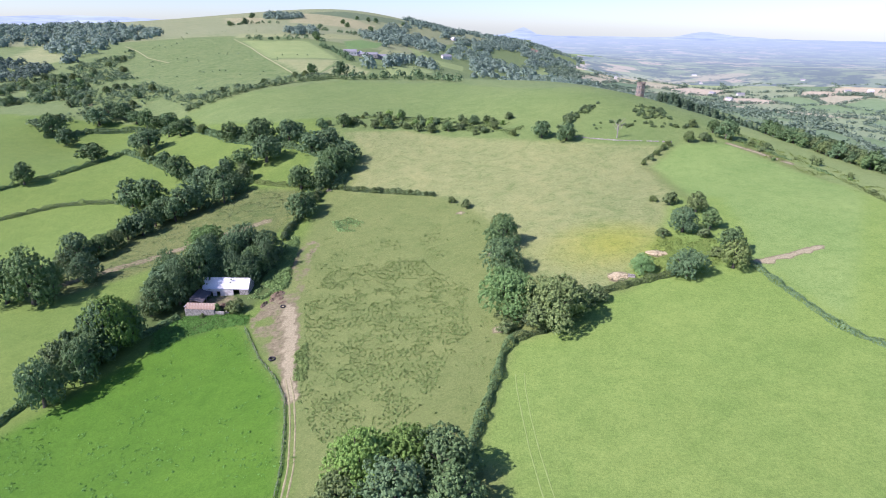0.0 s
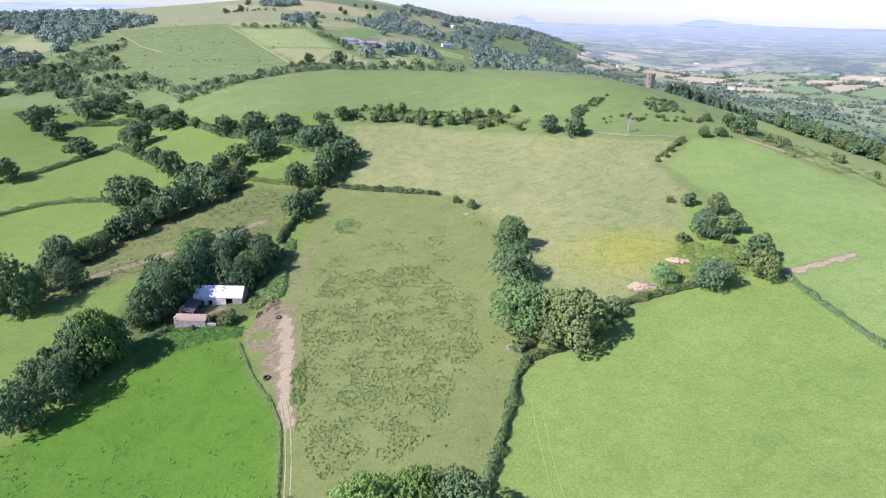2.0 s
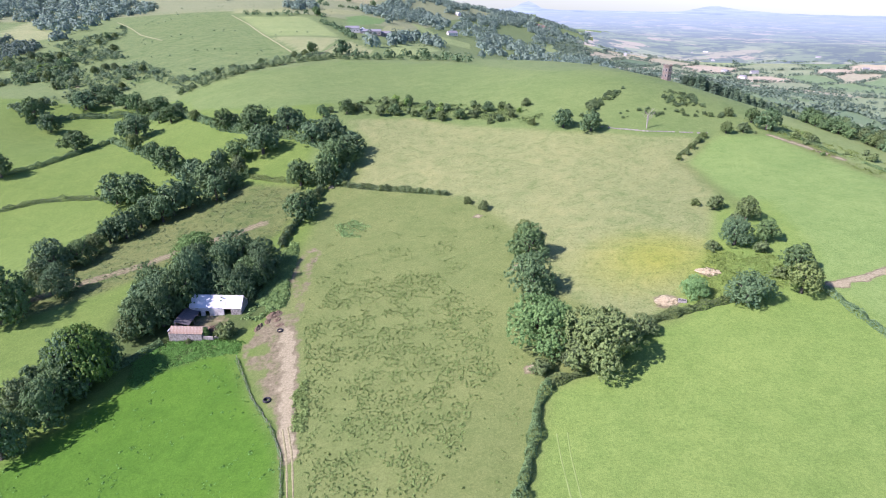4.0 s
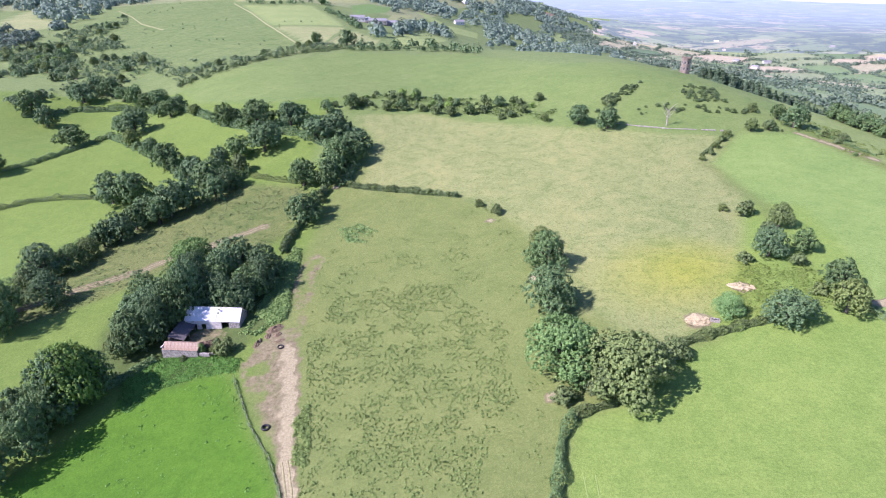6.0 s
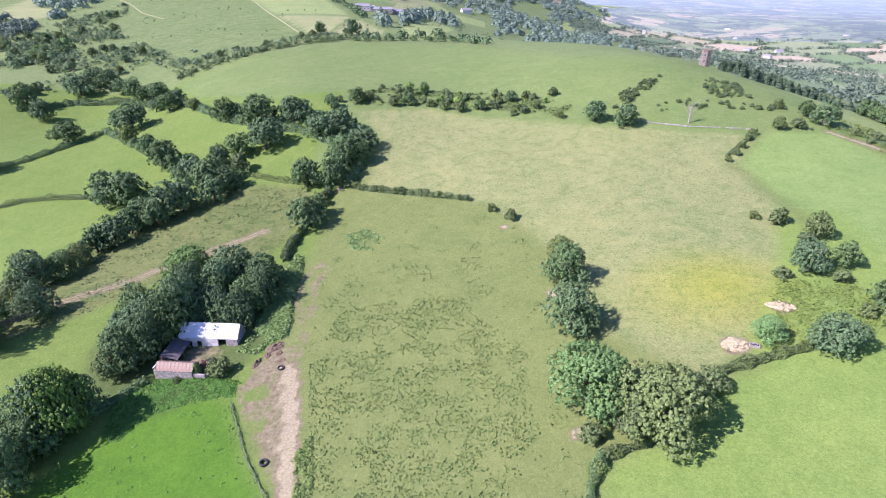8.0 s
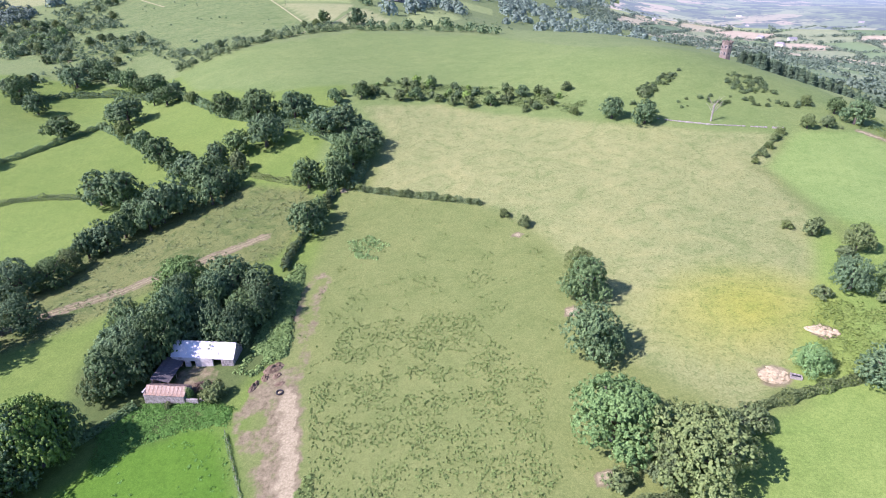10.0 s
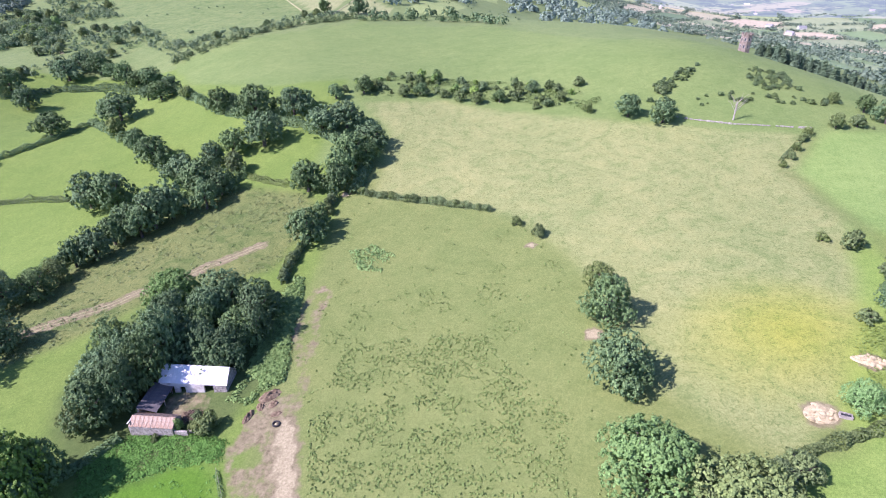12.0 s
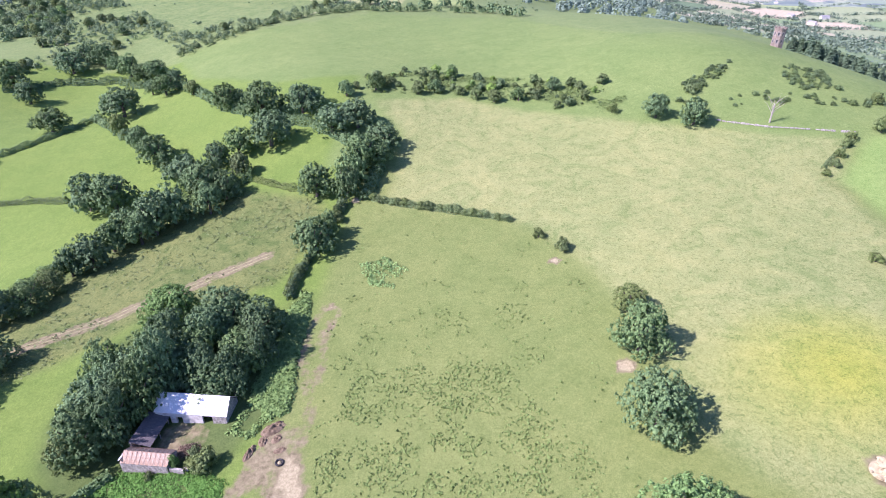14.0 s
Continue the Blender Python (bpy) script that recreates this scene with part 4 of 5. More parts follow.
woodland("moor_scrub", scatter(SCRUB_LEFT, 900, 7, 0, broken), 24, "low scrub along the foot of the moor", 40, 0.75, 1.7, LEAF_SCRUB)
woodland("thicket", scatter(SCRUB_LEFT, 230, 8, 0, broken) + scatter(LEFT_SCRUB, 170, 30, 0, broken), 25, "thorn thickets along the foot of the moor", 60, 0.9, 2.6, LEAF_SCRUB)
hx, hy = rng.uniform(150, 1700, 200000), rng.uniform(420, 2000, 200000)
kk, gap = plain_cell(hx, hy)
lumps = np.array([noise.noise((x * 0.0022, y * 0.0022, 4.0)) for x, y in zip(hx, hy)])
ok = (land(hx, hy) < -14) & (np.hypot(hx, hy) < 1900) & ((gap < 4.5) & (rng.uniform(0, 1, 200000) < 0.62) | (lumps > 0.28) & (rng.uniform(0, 1, 200000) < 0.16))
woodland("hedgerow_trees", np.stack([hx[ok], hy[ok]], -1), 22, "hedgerows and copses dividing the fields of the plain", 9, 2.9, 4.4, LEAF_PLAIN_HAZED)
hx, hy = rng.uniform(-480, 60, 420), rng.uniform(540, 1050, 420)
MOOR_SPOTS = [(x, y) for x, y in zip(hx, hy) if noise.noise((x * 0.012, y * 0.012, 1.0)) > 0.12]
woodland("bracken", MOOR_SPOTS, 23, "scattered dark bushes on the moor", 14, 0.8, 1.1, LEAF_SCRUB)


# ---- hedges ----
def hedge(line, width, height, density, size, mat, seed, label, name="hedge"):
    rng = np.random.default_rng(seed)
    pts, nor = [], []
    for (x0, y0), (x1, y1) in zip(line, line[1:]):
        length = math.hypot(x1 - x0, y1 - y0)
        k = int(length * density)
        u = rng.uniform(0, 1, k)
        px, py = x0 + (x1 - x0) * u, y0 + (y1 - y0) * u
        sx, sy = -(y1 - y0) / length, (x1 - x0) / length
        an = rng.uniform(-0.3, math.pi + 0.3, k)
        wob = 0.80 + 0.75 * np.array([noise.noise((a_ * 0.33, b_ * 0.33, seed)) + 0.25 for a_, b_ in zip(px, py)])
        rr = rng.uniform(0.75, 1.05, k) * wob
        off = np.cos(an) * width / 2 * rr
        up = np.maximum(np.sin(an), 0) * height * rr
        x, y = px + sx * off, py + sy * off
        pts.append(np.stack([x, y, land(x, y) + up + 0.05], -1))
        nor.append(np.stack([sx * np.cos(an), sy * np.cos(an), np.sin(an) + 0.2], -1) + rng.normal(size=(k, 3)) * 0.45)
    pts, nor = np.concatenate(pts), np.concatenate(nor)
    me = quads_mesh(name, pts, nor, size * rng.uniform(0.6, 1.4, len(pts)), mat, rng)
    return tagged(new(name, me), label, "hedge", "hedges")


for i, line in enumerate(HEDGES_LOW):
    hedge(line, *((2.3, 2.0, 130, 0.32) if i < 2 else (1.8, 1.3, 60, 0.32) if i == 2 else (2.4, 2.3, 120, 0.38) if i in (4, 6) else (1.5, 1.1, 60, 0.32) if i in (7, 8, 9, 10) else (2.2, 1.9, 60, 0.42)), LEAF_GREY if i % 2 else LEAF_OAK, 20 + i, "uneven clipped field hedge of thorn bushes")
for i, line in enumerate(HEDGES_TREES):
    hedge(line, *((2.6, 1.8, 70, 0.5) if i == 3 else (5.6, 4.2, 120, 0.50) if i == 1 else (4.6, 3.0, 95, 0.52)), LEAF_OAK, 90 + i, "tall overgrown hedgerow beneath the trees")
for x, y in along(HEDGE_LOW_4, 2.6, 0.4, 45):
    plant(BUSHES, x, y, rand.uniform(1.1, 1.8), 0.9, "bushes of the meadow hedge")
for x, y in along(HEDGE_LOW_7, 4.0, 0.5, 46):
    plant(BUSHES, x, y, rand.uniform(1.2, 2.0), 1.1, "bushes of the ditch hedge")
hedge(HEDGE_THIN_1, 0.8, 0.6, 26, 0.28, LEAF_OAK, 40, "thin low hedge along a wire fence")


for i, line in enumerate(HEDGES_SCRUB):
    woodland("hedgerow", [p for p in along(line, (1.5, 2.2)[i], (6.0, 4.0)[i], 60 + i) if i == 0 or broken(p[0] * 1.7, p[1] * 1.7)], 70 + i, "overgrown hedgerow of mixed scrub on the hill", 60, 0.85, (2.5, 2.7)[i], LEAF_OAK if i % 2 else LEAF_GREY)


# ---- paths and tracks ----
EARTH, n, l, b = material("dry earth")
pos = n.new("ShaderNodeNewGeometry").outputs["Position"]
l.new(ramp(n, l, noise_node(n, l, 1.1, 6, 0.7, pos).outputs[0], [(0.3, (0.165, 0.152, 0.074)), (0.7, (0.335, 0.318, 0.165))]).outputs[0], b.inputs["Base Color"])
DUST, n, l, b = material("pale track")
pos = n.new("ShaderNodeNewGeometry").outputs["Position"]
l.new(ramp(n, l, noise_node(n, l, 0.6, 6, 0.7, pos).outputs[0], [(0.3, (0.20, 0.23, 0.09)), (0.7, (0.33, 0.31, 0.17))]).outputs[0], b.inputs["Base Color"])


RUT, n, l, b = material("pressed grass")
pos = n.new("ShaderNodeNewGeometry").outputs["Position"]
l.new(ramp(n, l, noise_node(n, l, 0.8, 6, 0.7, pos).outputs[0], [(0.3, (0.155, 0.235, 0.058)), (0.7, (0.225, 0.300, 0.092))]).outputs[0], b.inputs["Base Color"])


def ribbon(name, line, width, mat, label, lift=0.12, seed=1, shift=0.0):
    """A worn path draped on the land, of uneven width."""
    pts = [Vector((*p, 0)) for p in line]
    fine = []
    for p, q in zip(pts, pts[1:]):
        k = max(2, int((q - p).length / max(1.0, width)))
        fine += [p.lerp(q, i / k) for i in range(k)]
    fine.append(pts[-1])
    smooth = fine[:]
    for _ in range(3):
        smooth = [smooth[0]] + [(smooth[i - 1] + smooth[i] * 2 + smooth[i + 1]) / 4 for i in range(1, len(smooth) - 1)] + [smooth[-1]]
    verts, faces = [], []
    for i, p in enumerate(smooth):
        d = (smooth[min(i + 1, len(smooth) - 1)] - smooth[max(i - 1, 0)]).normalized()
        side = Vector((-d.y, d.x, 0))
        w = width / 2 * (1 + 0.6 * noise.noise((p.x * 0.3, p.y * 0.3, seed)))
        c = p + side * shift
        for k in (-1, -0.4, 0.4, 1):
            q = c + side * w * k
            verts.append((q.x, q.y, zat(q.x, q.y) + (lift if abs(k) < 1 else -0.05)))
        if i:
            b0 = 4 * (i - 1)
            faces += [(b0 + k, b0 + k + 1, b0 + k + 5, b0 + k + 4) for k in range(3)]
    me = mesh_of(name, verts, faces, mat, True)
    return tagged(new(name, me), label, "track", kind="structure")


for shift in (-0.62, 0.62):
    ribbon("track", TRACK[:6], 0.55, EARTH, "dry earth wheel rut of a farm track", 0.09, 2, shift)
ribbon("track", LEFT_LANE, 3.0, DUST, "pale lane at the foot of the moor", 0.4, 9)
for shift in (-0.8, 0.8):
    ribbon("track", TRACK_STRIP, 0.5, EARTH, "wheel rut of a tractor track in rough grass", 0.07, 4, shift)
for line in ([(18.6, 121), (18.2, 114.4), (18.2, 103.5), (18.3, 92.4), (18.9, 80.8), (20, 70)], [(20.8, 121), (20.2, 114.1), (20, 103.3), (20.2, 92.2), (20.9, 80.6), (22, 70)]):
    ribbon("track", line, 0.4, RUT, "faint wheel mark pressed into the pasture", 0.04, 7)
for i, line in enumerate(PATHS_FAR):
    ribbon("track", line, 1.9, DUST, "pale path across the hillside", 0.35, 5 + i)


# ---- ground plants ----
def tufts(name, places, seed, label, mat, per, size, reach, tall):
    """Many low plants, each a small dome of leaves."""
    rng = np.random.default_rng(seed)
    pl = np.array(places)
    who = np.repeat(np.arange(len(pl)), per)
    k = len(who)
    big = rng.uniform(0.6, 1.5, len(pl))[who]
    an, rad = rng.uniform(0, 6.283, k), np.sqrt(rng.uniform(0, 1, k)) * 2.0
    off = np.stack([np.cos(an), np.sin(an)], -1) * rad[:, None] * reach * big[:, None]
    x, y = pl[who, 0] + off[:, 0], pl[who, 1] + off[:, 1]
    z = land(x, y) + tall * big * (1 - (rad / 2.1) ** 2) + rng.uniform(0.02, 0.1, k)
    nor = np.stack([np.cos(an) * rad * 0.45, np.sin(an) * rad * 0.45, np.full(k, 1.0)], -1) + rng.normal(size=(k, 3)) * 0.25
    me = quads_mesh(name, np.stack([x, y, z], -1), nor, size * big * rng.uniform(0.7, 1.3, k), mat, rng, 1.3)
    return tagged(new(name, me), label, name.replace("_", " "), kind="stuff")


def patchy(poly, count, seed, scale, cut):
    r = np.random.default_rng(seed)
    px, py = [p[0] for p in poly], [p[1] for p in poly]
    x, y = r.uniform(min(px), max(px), count * 6), r.uniform(min(py), max(py), count * 6)
    ok = inside(poly, x, y)
    x, y = x[ok], y[ok]
    v = np.array([noise.noise((a_ * scale, b_ * scale, seed)) + 0.5 * noise.noise((a_ * scale * 3, b_ * scale * 3, seed)) for a_, b_ in zip(x, y)])
    ok = v + r.uniform(-0.25, 0.25, len(v)) > cut
    return np.stack([x[ok], y[ok]], -1)[:count]


DOCKS = np.concatenate([patchy(DOCK_DENSE, 6400, 31, 0.14, -0.08), patchy(FIELD_DOCKS, 1500, 32, 0.20, 0.32)]
                       + [patchy([(x - r, y - 0.6 * r), (x, y - r), (x + r, y - 0.4 * r), (x + 0.8 * r, y + 0.7 * r), (x - 0.5 * r, y + r)], int(r * r * 2.2), 50 + i, 0.15, -0.25)
                          for i, (x, y, r) in enumerate(DOCK_PATCHES)])
tufts("dock_plants", DOCKS, 31, "dark green docks and thistles dotted over the pasture", LEAF_DOCK, 3, 0.32, 0.10, 0.13)
tufts("dock_clump", patchy(DOCK_CLUMP, 260, 38, 0.1, -0.3), 38, "thick clump of tall dark green docks", LEAF_BRAMBLE, 6, 0.34, 0.3, 0.3)
tufts("rush_tussocks", patchy(FIELD_STRIP, 1500, 33, 0.05, 0.0), 33, "olive rushes on the rough wet strip", LEAF_RUSH, 4, 0.34, 0.3, 0.12)
tufts("brambles", patchy(FIELD_BRAMBLE, 1100, 34, 0.1, -0.35), 34, "tangled green brambles beside the farm buildings", LEAF_BRAMBLE, 16, 0.42, 0.5, 0.6)
tufts("nettles", patchy(NETTLE_BED, 900, 35, 0.1, -0.6), 35, "thick dark green nettle bed below the sheds", LEAF_NETTLE, 18, 0.26, 0.5, 0.28)
tufts("track_weeds", patchy(WEED_STRIP, 260, 36, 0.1, -0.1), 36, "tall weeds along the edge of the track", LEAF_DOCK, 7, 0.34, 0.32, 0.4)
tufts("lush_tufts", patchy(FIELD_LUSH, 600, 39, 0.06, 0.1), 39, "rank green tufts in the grazed pasture", LEAF_NETTLE, 4, 0.28, 0.24, 0.1)
tufts("bank_bracken", patchy(BANK, 260, 41, 0.05, 0.1), 41, "light green bracken on the steep bank", LEAF_DOCK, 9, 0.36, 0.6, 0.35)
for x, y in scatter(BANK, 16, 43, 5.0):
    plant(SHRUBS_OFF, x, y, rand.choice((0.9, 1.2, 1.6, 2.2)), 0.9, "scrub bushes on the bank")
tufts("corner_bracken", patchy(CORNER_BRACKEN, 620, 47, 0.1, -0.5), 47, "rough green bracken and nettles between the corner trees", LEAF_DOCK, 8, 0.30, 0.5, 0.28)
tufts("slope_bracken", patchy(SCRUB_BAND, 900, 37, 0.05, -0.1), 37, "green bracken on the rough bank", LEAF_DOCK, 9, 0.45, 0.8, 0.5)


# ---- building materials ----
def stone_material(name, dark, light, scale=0.8, mortar=(0.30, 0.28, 0.25)):
    m, n, l, b = material(name, 0.9)
    tc = n.new("ShaderNodeTexCoord").outputs["Object"]
    vor = n.new("ShaderNodeTexVoronoi")
    vor.inputs["Scale"].default_value = scale * 3.2
    l.new(tc, vor.inputs["Vector"])
    c = ramp(n, l, vor.outputs["Color"], [(0.2, dark), (0.8, light)]).outputs[0]
    edge = n.new("ShaderNodeTexVoronoi")
    edge.feature = "DISTANCE_TO_EDGE"
    edge.inputs["Scale"].default_value = scale * 3.2
    l.new(tc, edge.inputs["Vector"])
    cut = ramp(n, l, edge.outputs["Distance"], [(0.02, (1, 1, 1)), (0.08, (0, 0, 0))]).outputs[0]
    c = mixed(n, l, "MIX", cut, c, mortar)
    c = mixed(n, l, "MULTIPLY", 0.7, c, ramp(n, l, noise_node(n, l, 0.9, 5, 0.6, tc).outputs[0], [(0.3, (0.7, 0.7, 0.7)), (0.7, (1.2, 1.2, 1.2))]).outputs[0])
    l.new(c, b.inputs["Base Color"])
    bump = n.new("ShaderNodeBump")
    bump.inputs["Strength"].default_value, bump.inputs["Distance"].default_value = 0.8, 0.05
    l.new(edge.outputs["Distance"], bump.inputs["Height"])
    l.new(bump.outputs[0], b.inputs["Normal"])
    return m


def stained(name, base, stain, scale, lo=0.4, hi=0.62, rough=0.6, metal=0.0):
    m, n, l, b = material(name, rough)
    tc = n.new("ShaderNodeTexCoord").outputs["Object"]
    big, small = noise_node(n, l, scale, 6, 0.65, tc), noise_node(n, l, scale * 9, 4, 0.7, tc)
    c = mixed(n, l, "MIX", ramp(n, l, big.outputs[0], [(lo, (0, 0, 0)), (hi, (1, 1, 1))]).outputs[0], base, stain)
    c = mixed(n, l, "MULTIPLY", 0.6, c, ramp(n, l, small.outputs[0], [(0.3, (0.75, 0.75, 0.75)), (0.7, (1.15, 1.15, 1.15))]).outputs[0])
    l.new(c, b.inputs["Base Color"])
    b.inputs["Metallic"].default_value = metal
    return m


STONE = stone_material("grey rubble stone", (0.22, 0.20, 0.18), (0.44, 0.41, 0.37))
LIMEWASH = stained("flaking limewash", (0.62, 0.60, 0.56), (0.36, 0.33, 0.29), 0.7, 0.5, 0.7, 0.9)
RED_STONE = stone_material("dark red sandstone", (0.16, 0.128, 0.100), (0.34, 0.275, 0.215), 0.6, (0.22, 0.195, 0.16))
WHITE_SHEET = stained("white painted roof sheet", (0.68, 0.68, 0.69), (0.52, 0.52, 0.53), 0.35, 0.55, 0.8, 0.45)
RUST_SHEET = stained("rusted roof sheet", (0.34, 0.225, 0.15), (0.50, 0.43, 0.34), 0.8, 0.4, 0.65, 0.7)
DARK_SHEET = stained("weathered dark roof sheet", (0.10, 0.095, 0.10), (0.17, 0.15, 0.14), 0.6, 0.4, 0.65, 0.7)
TIMBER = stained("grey weathered timber", (0.24, 0.20, 0.16), (0.38, 0.35, 0.31), 2.0, 0.4, 0.6, 0.85)
RUBBER = stained("old tyre rubber", (0.030, 0.030, 0.032), (0.09, 0.085, 0.08), 2.0, 0.5, 0.7, 0.7)
ROCK = stained("pink sandstone rubble", (0.48, 0.415, 0.25), (0.30, 0.25, 0.14), 0.9, 0.4, 0.65, 0.9)
MUCK = stained("dung and straw", (0.12, 0.088, 0.055), (0.23, 0.18, 0.115), 0.9, 0.4, 0.65, 0.95)
SLATE = stained("grey slate roof", (0.20, 0.20, 0.205), (0.33, 0.33, 0.33), 0.6, 0.4, 0.65, 0.6)
GLASS_DARK = stained("dark window pane", (0.03, 0.035, 0.04), (0.06, 0.065, 0.07), 1.0, 0.4, 0.6, 0.2)
BRUSH = stained("dry brown twigs", (0.16, 0.115, 0.08), (0.26, 0.20, 0.145), 1.5, 0.4, 0.65, 0.9)
BONE = stained("bleached dead wood", (0.42, 0.38, 0.33), (0.28, 0.25, 0.22), 2.0, 0.4, 0.6, 0.9)


def solid(name, boxes, mat, bevel=0.03):
    """One mesh of boxes: (centre, size, turn about z in degrees)."""
    bm = bmesh.new()
    for c, size, turn in boxes:
        r = bmesh.ops.create_cube(bm, size=1.0)
        bmesh.ops.transform(bm, matrix=pose(*c, 0, 0, turn) @ Matrix.Diagonal((*size, 1)), verts=r["verts"])
    if bevel:
        bmesh.ops.bevel(bm, geom=bm.edges[:], offset=bevel, segments=1, affect="EDGES")
    me = bpy.data.meshes.new(name)
    bm.to_mesh(me)
    bm.free()
    me.materials.append(mat)
    return me


def sheet_mesh(width, length, mat, waves=7, depth=0.035):
    """A corrugated sheet, ridges along its length (y), laid flat at z = 0."""
    k = waves * 4
    verts, faces = [], []
    for j in (0, 1):
        for i in range(k + 1):
            verts.append((-width / 2 + width * i / k, length * j, depth * math.cos(2 * math.pi * i / 4)))
    for i in range(k):
        faces.append((i, i + 1, k + 2 + i, k + 1 + i))
    return mesh_of("roof_sheet", verts, faces, mat, True)


def roof_slope(parent, x0, x1, y_eave, z_eave, y_top, z_top, mat, seed, sheet=1.05, name="roof_sheet"):
    """Sheets side by side from the eave up to the top edge."""
    r = random.Random(seed)
    k = max(1, round((x1 - x0) / sheet))
    w = (x1 - x0) / k
    run, rise = y_top - y_eave, z_top - z_eave
    me = sheet_mesh(w * 1.06, math.hypot(run, rise), mat, 5)
    tilt = math.degrees(math.atan2(rise, abs(run)))
    for i in range(k):
        ob = part(name, me, parent)
        turn = 0 if run > 0 else 180
        ob.matrix_basis = pose(x0 + w * (i + 0.5), y_eave, z_eave + 0.03 + r.uniform(0, 0.03) + 0.012 * (i % 2), 0, 0, turn) @ pose(0, 0, 0, tilt + r.uniform(-0.3, 0.3), 0, r.uniform(-0.3, 0.3))


def gable_mesh(name, x, half, z0, z_eave, z_top, thick, mat):
    bm = bmesh.new()
    prof = [(-half, z0), (half, z0), (half, z_eave), (0, z_top), (-half, z_eave)]
    a_ = [bm.verts.new((x - thick / 2, p, q)) for p, q in prof]
    b_ = [bm.verts.new((x + thick / 2, p, q)) for p, q in prof]
    bm.faces.new(a_[::-1]), bm.faces.new(b_)
    for i in range(5):
        j = (i + 1) % 5
        bm.faces.new((a_[i], a_[j], b_[j], b_[i]))
    bmesh.ops.recalc_face_normals(bm, faces=bm.faces[:])
    me = bpy.data.meshes.new(name)
    bm.to_mesh(me)
    bm.free()
    me.materials.append(mat)
    return me


# ---- the farm buildings ----
def barn():
    ob = tagged(new("barn"), "long stone barn with a white corrugated roof among trees", "barn")
    ob.matrix_basis = pose(-78.6, 189.0, -2.4, 0, 0, -1.3)
    L, H, E, R = 8.3, 2.9, 3.9, 6.9    # half length, half span, eave and ridge above the base
    piers = [(-8.3, -6.2), (-4.9, -3.5), (-2.1, 2.7), (5.0, 8.3)]
    for a_, b_ in piers:
        part("wall", solid("wall", [(((a_ + b_) / 2, -H, E / 2), (b_ - a_, 0.5, E), 0)], LIMEWASH if a_ < 4 else STONE), ob)
    for a_, b_ in ((-6.2, -4.9), (-3.5, -2.1)):
        part("lintel", solid("lintel", [(((a_ + b_) / 2, -H, 3.35), (b_ - a_ + 0.1, 0.46, 1.1), 0)], LIMEWASH), ob)
    part("lintel", solid("lintel", [((3.85, -H, 3.7), (2.4, 0.4, 0.38), 0)], TIMBER), ob)
    part("wall", solid("wall", [((0, H, E / 2), (2 * L, 0.5, E), 0)], STONE), ob)
    for x in (-L + 0.25, L - 0.25):
        part("gable", gable_mesh("gable", x, H - 0.25, 0, E, R - 0.15, 0.5, STONE), ob)
    roof_slope(ob, -L - 0.15, L + 0.15, -H - 0.35, E - 0.05, 0.0, R, WHITE_SHEET, 1)
    roof_slope(ob, -L - 0.15, L + 0.15, H + 0.35, E - 0.05, 0.0, R, WHITE_SHEET, 2)
    part("ridge_cap", solid("ridge_cap", [((0, 0, R + 0.06), (2 * L + 0.35, 0.35, 0.06), 0)], WHITE_SHEET, 0.02), ob)
    part("barn_floor", solid("barn_floor", [((0, 0, 0.25), (2 * L - 0.6, 2 * H - 0.6, 0.5), 0)], MUCK, 0), ob)
    return ob


def low_shed():
    ob = tagged(new("shed"), "low stone cattle shed with a rusty red corrugated roof", "shed")
    ob.matrix_basis = pose(-83.2, 175.3, -3.4, 0, 0, -1.5)
    L, H, E, R = 5.1, 1.9, 3.2, 4.5
    part("wall", solid("wall", [((0, -H, E / 2), (2 * L, 0.5, E), 0)], STONE), ob)
    part("wall", solid("wall", [((0.4, H, E / 2), (2 * L - 0.8, 0.5, E), 0)], STONE), ob)
    for x in (-L + 0.25, L - 0.25):
        part("gable", gable_mesh("gable", x, H - 0.25, 0, E, R - 0.1, 0.5, STONE), ob)
    roof_slope(ob, -L + 0.1, L + 0.1, -H - 0.35, E - 0.05, 0.0, R, RUST_SHEET, 3)
    roof_slope(ob, -L + 0.1, L + 0.1, H + 0.35, E - 0.05, 0.0, R, RUST_SHEET, 4)
    part("verge", solid("verge", [((-L, -H / 2 - 0.1, (E + R) / 2 + 0.08), (0.3, 2.3, 0.12), 0)], WHITE_SHEET, 0.02), ob).rotation_euler = (0, 0, 0)
    return ob


def wing():
    ob = tagged(new("lean_to"), "dark-roofed lean-to joining the barn and the cattle shed", "lean-to")
    ob.matrix_basis = pose(-86.1, 181.8, -2.9, 0, 0, 90)
    # its length runs along local x
    part("wall", solid("wall", [((0, 2.0, 2.0), (8.6, 0.45, 4.0), 0)], STONE), ob)
    part("post", solid("post", [((-3.9, -1.9, 1.4), (0.22, 0.22, 2.9), 0)], TIMBER), ob)
    part("post", solid("post", [((0.0, -1.9, 1.4), (0.22, 0.22, 2.9), 0)], TIMBER), ob)
    part("post", solid("post", [((3.9, -1.9, 1.4), (0.22, 0.22, 2.9), 0)], TIMBER), ob)
    part("beam", solid("beam", [((0, -1.9, 2.9), (8.5, 0.2, 0.2), 0)], TIMBER), ob)
    roof_slope(ob, -4.4, 4.4, -2.3, 3.0, 2.3, 4.15, DARK_SHEET, 5)
    return ob


